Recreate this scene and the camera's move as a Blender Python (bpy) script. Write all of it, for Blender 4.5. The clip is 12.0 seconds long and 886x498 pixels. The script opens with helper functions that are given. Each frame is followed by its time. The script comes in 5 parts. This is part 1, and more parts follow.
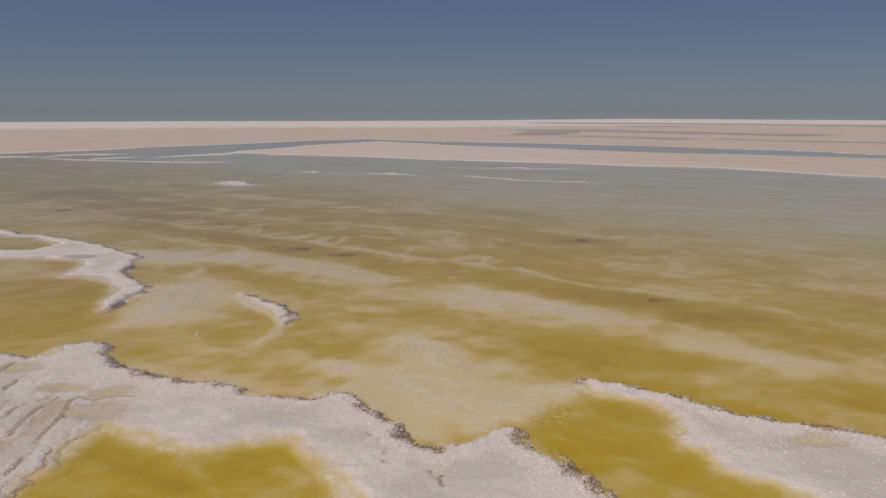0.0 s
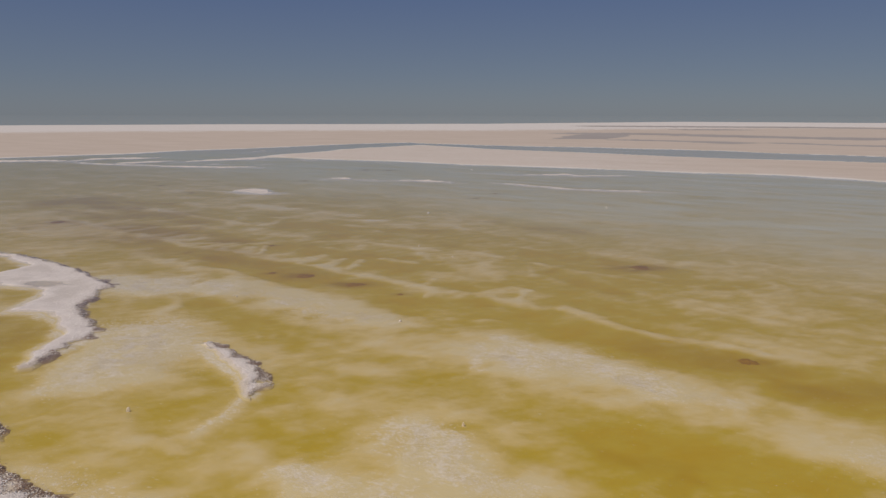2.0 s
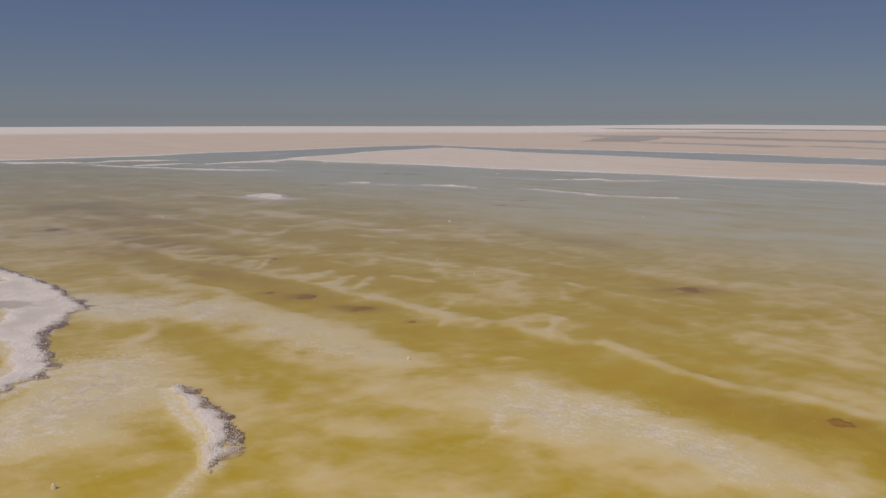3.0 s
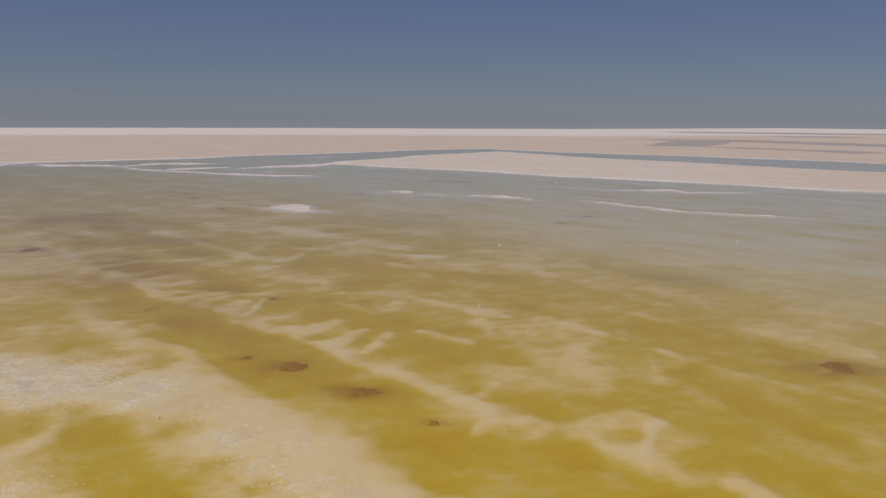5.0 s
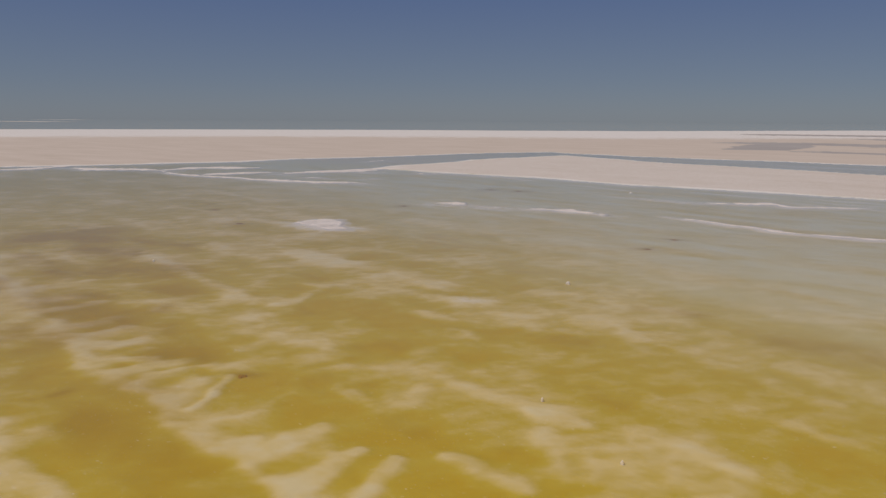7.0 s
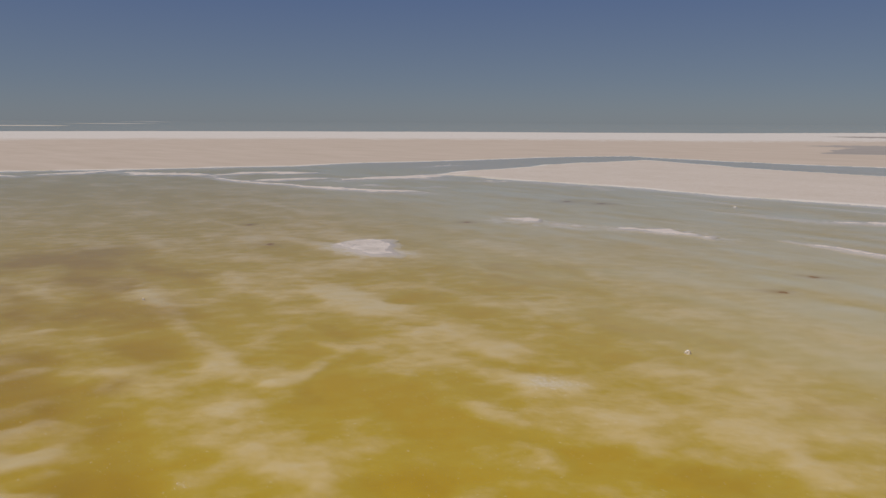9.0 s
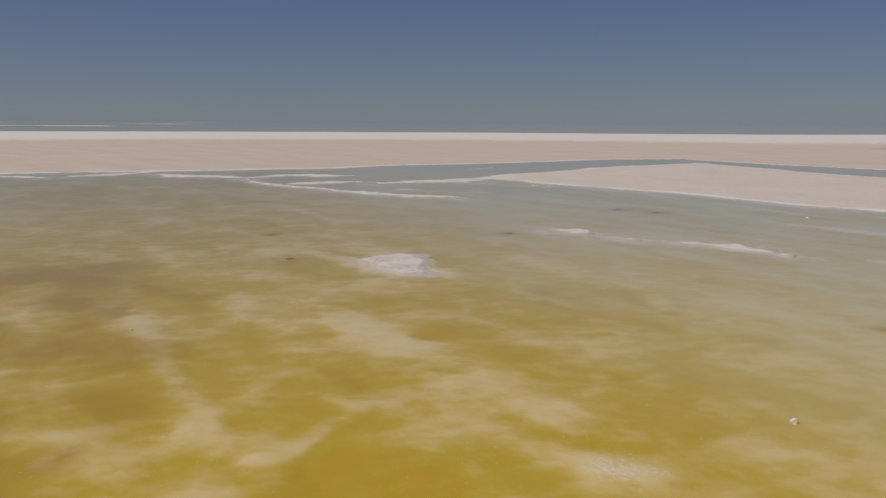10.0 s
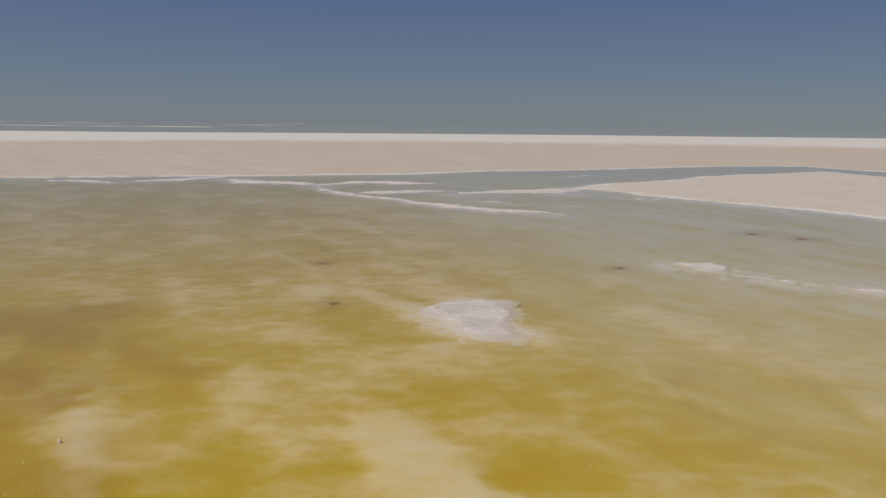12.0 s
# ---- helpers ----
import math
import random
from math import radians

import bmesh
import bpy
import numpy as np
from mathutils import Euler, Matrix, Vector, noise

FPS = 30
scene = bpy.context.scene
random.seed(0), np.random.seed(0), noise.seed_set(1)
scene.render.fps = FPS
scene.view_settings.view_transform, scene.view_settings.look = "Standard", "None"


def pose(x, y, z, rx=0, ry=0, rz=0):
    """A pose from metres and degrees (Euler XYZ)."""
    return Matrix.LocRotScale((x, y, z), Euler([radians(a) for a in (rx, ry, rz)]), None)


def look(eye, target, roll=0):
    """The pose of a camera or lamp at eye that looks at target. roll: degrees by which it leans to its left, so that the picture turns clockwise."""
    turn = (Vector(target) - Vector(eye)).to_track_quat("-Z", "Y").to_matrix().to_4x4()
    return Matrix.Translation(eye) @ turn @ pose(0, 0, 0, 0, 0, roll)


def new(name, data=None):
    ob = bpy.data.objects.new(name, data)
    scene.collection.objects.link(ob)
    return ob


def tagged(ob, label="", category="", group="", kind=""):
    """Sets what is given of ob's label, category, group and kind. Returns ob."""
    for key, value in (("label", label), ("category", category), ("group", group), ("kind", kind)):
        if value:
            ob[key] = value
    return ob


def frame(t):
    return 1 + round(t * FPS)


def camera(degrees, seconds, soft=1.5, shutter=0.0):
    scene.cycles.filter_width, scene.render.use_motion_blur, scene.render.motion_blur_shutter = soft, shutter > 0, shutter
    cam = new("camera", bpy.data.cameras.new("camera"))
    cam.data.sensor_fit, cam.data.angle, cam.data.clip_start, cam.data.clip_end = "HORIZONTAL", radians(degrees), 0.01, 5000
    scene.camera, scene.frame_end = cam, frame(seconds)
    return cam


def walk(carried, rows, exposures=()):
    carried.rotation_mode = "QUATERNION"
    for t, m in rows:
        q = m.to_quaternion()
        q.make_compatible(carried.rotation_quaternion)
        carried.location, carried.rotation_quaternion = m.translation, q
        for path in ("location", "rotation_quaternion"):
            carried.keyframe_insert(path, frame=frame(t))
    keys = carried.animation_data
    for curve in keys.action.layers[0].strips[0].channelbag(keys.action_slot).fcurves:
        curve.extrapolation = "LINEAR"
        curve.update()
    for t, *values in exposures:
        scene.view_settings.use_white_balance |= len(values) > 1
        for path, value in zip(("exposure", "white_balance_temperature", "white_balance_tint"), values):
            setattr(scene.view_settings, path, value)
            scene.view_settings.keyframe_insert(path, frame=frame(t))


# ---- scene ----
cam = camera(60.69, 12.0, soft=1.4)
PATH = [
    (0, (0.000, 0.000, 6.000), (-0.000, 19.674, 2.403), 0.12),
    (0.5, (0.188, 1.267, 5.984), (-0.080, 20.942, 2.402), 0.09),
    (1, (0.323, 2.717, 5.970), (-0.225, 22.389, 2.405), 0.07),
    (1.5, (0.441, 4.255, 5.939), (-0.410, 23.920, 2.394), 0.07),
    (2, (0.511, 5.877, 5.893), (-0.668, 25.530, 2.373), 0.08),
    (2.5, (0.526, 7.622, 5.846), (-0.995, 27.256, 2.354), 0.11),
    (3, (0.503, 9.441, 5.795), (-1.366, 29.050, 2.334), 0.14),
    (5, (0.079, 16.815, 5.759), (-3.210, 36.246, 2.351), 0.34),
    (5.5, (-0.108, 18.774, 5.724), (-3.779, 38.138, 2.328), 0.35),
    (6, (-0.375, 20.778, 5.701), (-4.433, 40.067, 2.316), 0.36),
    (6.5, (-0.672, 22.779, 5.678), (-5.126, 41.983, 2.305), 0.35),
    (7, (-0.964, 24.803, 5.671), (-5.817, 43.911, 2.303), 0.34),
    (9, (-2.770, 32.113, 5.655), (-9.403, 50.685, 2.323), 0.29),
    (9.5, (-3.352, 33.974, 5.655), (-10.492, 52.358, 2.329), 0.31),
    (10, (-4.025, 35.891, 5.674), (-11.675, 54.070, 2.354), 0.34),
    (10.5, (-4.761, 37.793, 5.687), (-12.930, 55.745, 2.372), 0.38),
    (11, (-5.612, 39.725, 5.696), (-14.305, 57.430, 2.388), 0.41),
    (11.5, (-6.477, 41.560, 5.704), (-15.690, 59.002, 2.402), 0.45),
    (12, (-7.326, 43.304, 5.744), (-17.051, 60.468, 2.450), 0.47),
]
walk(cam, [(t, look(eye, target, roll)) for t, eye, target, roll in PATH], [(0, -0.14, 6650, 9), (3, -0.08, 6600, 10), (5, -0.02, 6600, 11), (7, -0.03, 6560, 9.5), (9, -0.03, 6600, 7.5), (10.5, -0.04, 6620, 7.5), (11.7, -0.06, 6620, 7), (12, 0.02, 6620, 5)])

# ---- sky, sun ----
SUN_ELEVATION, SUN_AZIMUTH = 52.0, 222.0  # the sun stands behind the flight, to its left
world = bpy.data.worlds.new("sky")
scene.world = world
world.use_nodes = True
wn, wl = world.node_tree.nodes, world.node_tree.links
wn.clear()
sky = wn.new("ShaderNodeTexSky")
sky.sky_type, sky.sun_disc = "NISHITA", False
sky.sun_elevation, sky.sun_rotation = radians(SUN_ELEVATION), radians(SUN_AZIMUTH)
sky.altitude, sky.air_density, sky.dust_density, sky.ozone_density = 0, 0.7, 0.3, 1.0
back = wn.new("ShaderNodeBackground")
back.inputs["Strength"].default_value = 0.045
wout = wn.new("ShaderNodeOutputWorld")
haze = wn.new("ShaderNodeMix")  # dust veil over the whole sky
haze.data_type = "RGBA"
haze.inputs["Factor"].default_value = 0.75
lift = wn.new("ShaderNodeSeparateXYZ")
wl.new(wn.new("ShaderNodeTexCoord").outputs["Generated"], lift.inputs[0])
veil = wn.new("ShaderNodeValToRGB")  # greyer dust low down, bluer above
for at, tone in ((0.0, (0.56, 0.655, 0.82)), (0.05, (0.455, 0.58, 0.85)), (0.16, (0.29, 0.43, 0.89))):
    stop = veil.color_ramp.elements[0] if at == 0.0 else veil.color_ramp.elements.new(at)
    stop.position, stop.color = at, (*tone, 1)
veil.color_ramp.elements[-1].color = (0.29, 0.43, 0.89, 1)
wl.new(lift.outputs["Z"], veil.inputs["Fac"])
dust = wn.new("ShaderNodeMix")
dust.data_type, dust.blend_type = "RGBA", "MULTIPLY"
dust.inputs["Factor"].default_value, dust.inputs["B"].default_value = 1.0, (6.6, 6.6, 6.6, 1)
wl.new(veil.outputs["Color"], dust.inputs["A"])
wl.new(dust.outputs["Result"], haze.inputs["B"])
wl.new(sky.outputs[0], haze.inputs["A"])
wl.new(haze.outputs["Result"], back.inputs["Color"])
wl.new(back.outputs[0], wout.inputs["Surface"])

sun_data = bpy.data.lights.new("sun", "SUN")
sun_data.energy, sun_data.angle, sun_data.color = 2.9, radians(0.6), (1.0, 0.925, 0.83)
sun = new("sun", sun_data)
az, el = radians(SUN_AZIMUTH), radians(SUN_ELEVATION)
sun.matrix_world = look((40 * math.sin(az) * math.cos(el), 40 * math.cos(az) * math.cos(el), 40 * math.sin(el)), (0, 0, 0))


# ---- noise and plan helpers ----
def lattice(ix, iy, seed):
    h = (ix * 374761393 + iy * 668265263 + seed * 974634777) & 0xFFFFFFFF
    h = ((h ^ (h >> 13)) * 1274126177) & 0xFFFFFFFF
    return ((h ^ (h >> 16)) & 0xFFFF) / 65535.0


def vnoise(x, y, seed=0):
    fx, fy = np.floor(x), np.floor(y)
    ix, iy = fx.astype(np.int64), fy.astype(np.int64)
    u, v = x - fx, y - fy
    u, v = u * u * u * (u * (u * 6 - 15) + 10), v * v * v * (v * (v * 6 - 15) + 10)
    a, b = lattice(ix, iy, seed), lattice(ix + 1, iy, seed)
    c, d = lattice(ix, iy + 1, seed), lattice(ix + 1, iy + 1, seed)
    return (a + (b - a) * u) * (1 - v) + (c + (d - c) * u) * v


def fbm(x, y, octaves=4, seed=0, gain=0.5):
    total, amp, norm = 0.0, 1.0, 0.0
    for n in range(octaves):
        c, s = math.cos(0.6 * n), math.sin(0.6 * n)
        total = total + amp * vnoise((c * x - s * y) * 2.0**n + 17.3 * n, (s * x + c * y) * 2.0**n + 5.1 * n, seed + n)
        norm, amp = norm + amp, amp * gain
    return total / norm


def step(lo, hi, v):
    t = np.clip((v - lo) / (hi - lo), 0, 1)
    return t * t * (3 - 2 * t)


def segment(x, y, a, b):
    ex, ey = b[0] - a[0], b[1] - a[1]
    t = np.clip(((x - a[0]) * ex + (y - a[1]) * ey) / (ex * ex + ey * ey + 1e-9), 0, 1)
    return np.hypot(x - a[0] - t * ex, y - a[1] - t * ey)


def along(x, y, pts, reach):
    """The distance to a polyline, cut off at reach."""
    d = np.full(x.shape, reach, float)
    xs, ys = [p[0] for p in pts], [p[1] for p in pts]
    near = (x > min(xs) - reach) & (x < max(xs) + reach) & (y > min(ys) - reach) & (y < max(ys) + reach)
    if near.any():
        qx, qy, best = x[near], y[near], d[near]
        for a, b in zip(pts, pts[1:]):
            best = np.minimum(best, segment(qx, qy, a, b))
        d[near] = best
    return d


def outline(x, y, pts, reach=4.0):
    """The signed distance to a closed outline, negative inside; no further than reach outside."""
    d = np.full(x.shape, reach, float)
    xs, ys = [p[0] for p in pts], [p[1] for p in pts]
    near = (x > min(xs) - reach) & (x < max(xs) + reach) & (y > min(ys) - reach) & (y < max(ys) + reach)
    if near.any():
        qx, qy = x[near], y[near]
        best, inside = np.full(qx.shape, 1e9), np.zeros(qx.shape, bool)
        for a, b in zip(pts, pts[1:] + pts[:1]):
            best = np.minimum(best, segment(qx, qy, a, b))
            cross = (a[1] > qy) != (b[1] > qy)
            inside ^= cross & (qx < (b[0] - a[0]) * (qy - a[1]) / (b[1] - a[1] + 1e-12) + a[0])
        d[near] = np.minimum(np.where(inside, -best, best), reach)
    return d


def warp(x, y, size, amount, seed):
    return (x + amount * (fbm(x / size, y / size, 3, seed) - 0.5) * 2, y + amount * (fbm(x / size, y / size, 3, seed + 50) - 0.5) * 2)


# ---- materials ----
def node_material(name):
    m = bpy.data.materials.new(name)
    m.use_nodes = True
    return m, m.node_tree.nodes, m.node_tree.links, m.node_tree.nodes["Principled BSDF"]


def add_noise(nodes, links, coord, scale, detail=4.0, rough=0.55, stretch=None):
    n = nodes.new("ShaderNodeTexNoise")
    n.inputs["Scale"].default_value, n.inputs["Detail"].default_value, n.inputs["Roughness"].default_value = scale, detail, rough
    if stretch:
        mp = nodes.new("ShaderNodeMapping")
        mp.vector_type = "TEXTURE"
        mp.inputs["Rotation"].default_value, mp.inputs["Scale"].default_value = (0, 0, radians(stretch[0])), [1 / v for v in stretch[1]]
        links.new(coord, mp.inputs["Vector"])
        coord = mp.outputs[0]
    links.new(coord, n.inputs["Vector"])
    return n.outputs["Fac"]


def ramp(nodes, links, fac, stops):
    r = nodes.new("ShaderNodeValToRGB")
    while len(r.color_ramp.elements) < len(stops):
        r.color_ramp.elements.new(0.5)
    for e, (at, c) in zip(r.color_ramp.elements, stops):
        e.position, e.color = at, (c, c, c, 1) if isinstance(c, float) else (*c, 1)
    links.new(fac, r.inputs["Fac"])
    return r.outputs["Color"]


def mix(nodes, links, fac, a, b, blend="MIX"):
    n = nodes.new("ShaderNodeMix")
    n.data_type, n.blend_type = "RGBA", blend
    for socket, v in ((n.inputs["Factor"], fac), (n.inputs["A"], a), (n.inputs["B"], b)):
        if isinstance(v, bpy.types.NodeSocket):
            links.new(v, socket)
        else:
            socket.default_value = v if isinstance(v, float) else (*v, 1)
    return n.outputs["Result"]


def maths(nodes, links, op, a, b=0.0):
    n = nodes.new("ShaderNodeMath")
    n.operation = op
    for socket, v in zip(n.inputs, (a, b)):
        if isinstance(v, bpy.types.NodeSocket):
            links.new(v, socket)
        else:
            socket.default_value = v
    return n.outputs[0]


def bump(nodes, links, height, distance, strength=1.0, normal=None):
    b = nodes.new("ShaderNodeBump")
    b.inputs["Distance"].default_value, b.inputs["Strength"].default_value = distance, strength
    links.new(height, b.inputs["Height"])
    if normal:
        links.new(normal, b.inputs["Normal"])
    return b.outputs[0]


def attribute(nodes, name):
    a = nodes.new("ShaderNodeAttribute")
    a.attribute_name = name
    return a.outputs["Fac"]


PALE, CREAM, OLIVE, YELLOW, AMBER = (0.625, 0.527, 0.33), (0.60, 0.475, 0.225), (0.535, 0.408, 0.12), (0.485, 0.361, 0.034), (0.475, 0.327, 0.013)
SAND, FAR_GREY, MUD = (0.53, 0.43, 0.345), (0.575, 0.54, 0.43), (0.24, 0.145, 0.095)


def bed_material():
    """The lake bed: pale salt mud on the shoals, yellow algae in the deeper brine, white crust, beige flats."""
    m, nodes, links, bsdf = node_material("salt_lake_bed")
    where = nodes.new("ShaderNodeNewGeometry").outputs["Position"]
    fine = add_noise(nodes, links, where, 9.0, 5.0)
    broad = add_noise(nodes, links, where, 0.35, 4.0, 0.6)
    cloudy = add_noise(nodes, links, where, 1.5, 6.0, 0.65, (-33, (0.6, 1.2, 1.0)))
    bloom = maths(nodes, links, "ADD", attribute(nodes, "bloom"), maths(nodes, links, "MULTIPLY", maths(nodes, links, "SUBTRACT", fine, 0.5), 0.08))
    bloom = maths(nodes, links, "ADD", bloom, maths(nodes, links, "MULTIPLY", maths(nodes, links, "SUBTRACT", cloudy, 0.5), 0.26))
    cells = ramp(nodes, links, add_noise(nodes, links, where, 1.5, 2.5, 0.5, (25, (0.8, 1.25, 1.0))), [(0.38, 0.0), (0.62, 1.0)])
    bloom = maths(nodes, links, "ADD", bloom, maths(nodes, links, "MULTIPLY", maths(nodes, links, "SUBTRACT", cells, 0.5), 0.17))
    mottle = ramp(nodes, links, add_noise(nodes, links, where, 4.2, 3.0, 0.55, (-20, (1.0, 1.5, 1.0))), [(0.36, 0.0), (0.64, 1.0)])
    bloom = maths(nodes, links, "ADD", bloom, maths(nodes, links, "MULTIPLY", maths(nodes, links, "SUBTRACT", mottle, 0.5), 0.07))
    brine = ramp(nodes, links, bloom, [(0.05, PALE), (0.29, CREAM), (0.49, OLIVE), (0.70, YELLOW), (0.95, AMBER)])
    grain = add_noise(nodes, links, where, 0.06, 6.0, 0.7, (-25, (1.0, 4.0, 1.0)))
    sand = mix(nodes, links, ramp(nodes, links, grain, [(0.3, 0.0), (0.7, 1.0)]), SAND, (0.61, 0.505, 0.425))
    brine = mix(nodes, links, attribute(nodes, "far_grey"), brine, FAR_GREY)
    brine = mix(nodes, links, attribute(nodes, "stain"), brine, (0.34, 0.205, 0.008))
    colour = mix(nodes, links, attribute(nodes, "sand"), brine, sand)
    damp = mix(nodes, links, ramp(nodes, links, grain, [(0.3, 0.0), (0.7, 1.0)]), (0.32, 0.285, 0.265), (0.40, 0.36, 0.335))
    colour = mix(nodes, links, attribute(nodes, "damp"), colour, damp)
    speck = add_noise(nodes, links, where, 26.0, 3.0, 0.7)
    white = mix(nodes, links, ramp(nodes, links, speck, [(0.35, 0.0), (0.62, 1.0)]), (0.62, 0.55, 0.50), (0.76, 0.70, 0.65))
    flecks = add_noise(nodes, links, where, 9.0, 6.0, 0.75, (-33, (0.9, 1.1, 1.0)))
    patchy = maths(nodes, links, "ADD", attribute(nodes, "salt"), maths(nodes, links, "MULTIPLY", maths(nodes, links, "SUBTRACT", broad, 0.5), 0.25))
    patchy = ramp(nodes, links, maths(nodes, links, "ADD", patchy, maths(nodes, links, "MULTIPLY", maths(nodes, links, "SUBTRACT", flecks, 0.5), 2.3)), [(0.26, 0.0), (0.74, 1.0)])
    colour = mix(nodes, links, patchy, colour, white)
    links.new(colour, bsdf.inputs["Base Color"])
    bsdf.inputs["Roughness"].default_value, bsdf.inputs["Specular IOR Level"].default_value = 0.9, 0.15
    links.new(bump(nodes, links, speck, 0.006, 0.4, bump(nodes, links, fine, 0.01, 0.3)), bsdf.inputs["Normal"])
    return m


def crust_material():
    m, nodes, links, bsdf = node_material("salt_crust")
    where = nodes.new("ShaderNodeNewGeometry").outputs["Position"]
    coarse = add_noise(nodes, links, where, 1.1, 5.0, 0.6)
    speck = add_noise(nodes, links, where, 34.0, 4.0, 0.7)
    white = mix(nodes, links, ramp(nodes, links, coarse, [(0.32, 0.0), (0.66, 1.0)]), (0.66, 0.575, 0.52), (0.765, 0.68, 0.62))
    white = mix(nodes, links, ramp(nodes, links, speck, [(0.3, 1.0), (0.48, 0.0)]), white, (0.56, 0.485, 0.445))
    scab = add_noise(nodes, links, where, 4.5, 6.0, 0.7)
    white = mix(nodes, links, ramp(nodes, links, scab, [(0.50, 0.0), (0.66, 0.5)]), white, (0.56, 0.48, 0.42))
    white = mix(nodes, links, attribute(nodes, "slick"), white, (0.55, 0.475, 0.415))
    bloom = attribute(nodes, "bloom")
    brine = ramp(nodes, links, bloom, [(0.0, (0.62, 0.55, 0.50)), (0.15, PALE), (0.32, CREAM), (0.5, OLIVE), (0.75, YELLOW)])
    colour = mix(nodes, links, ramp(nodes, links, bloom, [(0.0, 0.0), (0.12, 1.0)]), white, brine)
    colour = mix(nodes, links, attribute(nodes, "dirt"), colour, (0.50, 0.385, 0.29))
    colour = mix(nodes, links, attribute(nodes, "mud"), colour, MUD)
    links.new(colour, bsdf.inputs["Base Color"])
    bsdf.inputs["Roughness"].default_value, bsdf.inputs["Specular IOR Level"].default_value = 0.75, 0.3
    links.new(bump(nodes, links, speck, 0.018, 0.55, bump(nodes, links, scab, 0.03, 0.4)), bsdf.inputs["Normal"])
    return m


def crystal_material():
    m, nodes, links, bsdf = node_material("salt_crystal")
    r = nodes.new("ShaderNodeNewGeometry").outputs["Random Per Island"]
    links.new(ramp(nodes, links, r, [(0.0, (0.60, 0.525, 0.485)), (0.8, (0.71, 0.635, 0.58)), (1.0, (0.82, 0.755, 0.70))]), bsdf.inputs["Base Color"])
    bsdf.inputs["Roughness"].default_value, bsdf.inputs["Specular IOR Level"].default_value = 0.4, 0.5
    return m


def mud_material(name, dark, light):
    m, nodes, links, bsdf = node_material(name)
    where = nodes.new("ShaderNodeNewGeometry").outputs["Position"]
    n = add_noise(nodes, links, where, 7.0, 5.0, 0.65)
    links.new(ramp(nodes, links, n, [(0.3, dark), (0.7, light)]), bsdf.inputs["Base Color"])
    bsdf.inputs["Roughness"].default_value, bsdf.inputs["Specular IOR Level"].default_value = 0.8, 0.1
    links.new(bump(nodes, links, n, 0.03, 0.6), bsdf.inputs["Normal"])
    return m


def brine_material():
    """Clear shallow brine: the bed shows through, the sky glances off it."""
    m, nodes, links, bsdf = node_material("brine")
    nodes.remove(bsdf)
    where = nodes.new("ShaderNodeNewGeometry").outputs["Position"]
    ripple = add_noise(nodes, links, where, 2.2, 3.0, 0.6, (30, (1.0, 2.2, 1.0)))
    swell = add_noise(nodes, links, where, 0.25, 2.0, 0.5)
    normal = bump(nodes, links, ripple, 0.004, 0.3, bump(nodes, links, swell, 0.012, 0.15))
    clear = nodes.new("ShaderNodeBsdfTransparent")
    clear.inputs["Color"].default_value = (0.97, 0.97, 0.94, 1)
    gloss = nodes.new("ShaderNodeBsdfGlossy")
    gloss.inputs["Roughness"].default_value, gloss.inputs["Color"].default_value = 0.02, (1, 1, 1, 1)
    links.new(normal, gloss.inputs["Normal"])
    fres = nodes.new("ShaderNodeFresnel")
    fres.inputs["IOR"].default_value = 1.36
    blend = nodes.new("ShaderNodeMixShader")
    links.new(fres.outputs[0], blend.inputs["Fac"])
    links.new(clear.outputs[0], blend.inputs[1])
    links.new(gloss.outputs[0], blend.inputs[2])
    links.new(blend.outputs[0], nodes["Material Output"].inputs["Surface"])
    return m


M_BED, M_CRUST, M_CRYSTAL, M_BRINE = bed_material(), crust_material(), crystal_material(), brine_material()
M_MAT = mud_material("algae_mat", (0.26, 0.13, 0.003), (0.37, 0.205, 0.006))
M_MUD = mud_material("wet_mud", (0.19, 0.115, 0.075), (0.33, 0.23, 0.165))


def mesh_from(name, verts, faces, material, smooth=True, **fields):
    me = bpy.data.meshes.new(name)
    me.from_pydata(verts.tolist() if isinstance(verts, np.ndarray) else verts, [], faces.tolist() if isinstance(faces, np.ndarray) else faces)
    for key, values in fields.items():
        me.attributes.new(key, "FLOAT", "POINT").data.foreach_set("value", np.asarray(values, np.float32).ravel())
    me.polygons.foreach_set("use_smooth", np.full(len(me.polygons), smooth))
    me.materials.append(material)
    me.update()
    return me


def grid_faces(rows, cols, keep=None):
    i = np.arange((rows - 1) * (cols - 1))
    a = (i // (cols - 1)) * cols + i % (cols - 1)
    quads = np.stack([a, a + 1, a + cols + 1, a + cols], -1)
    return quads if keep is None else quads[keep.ravel()[quads].all(1)]


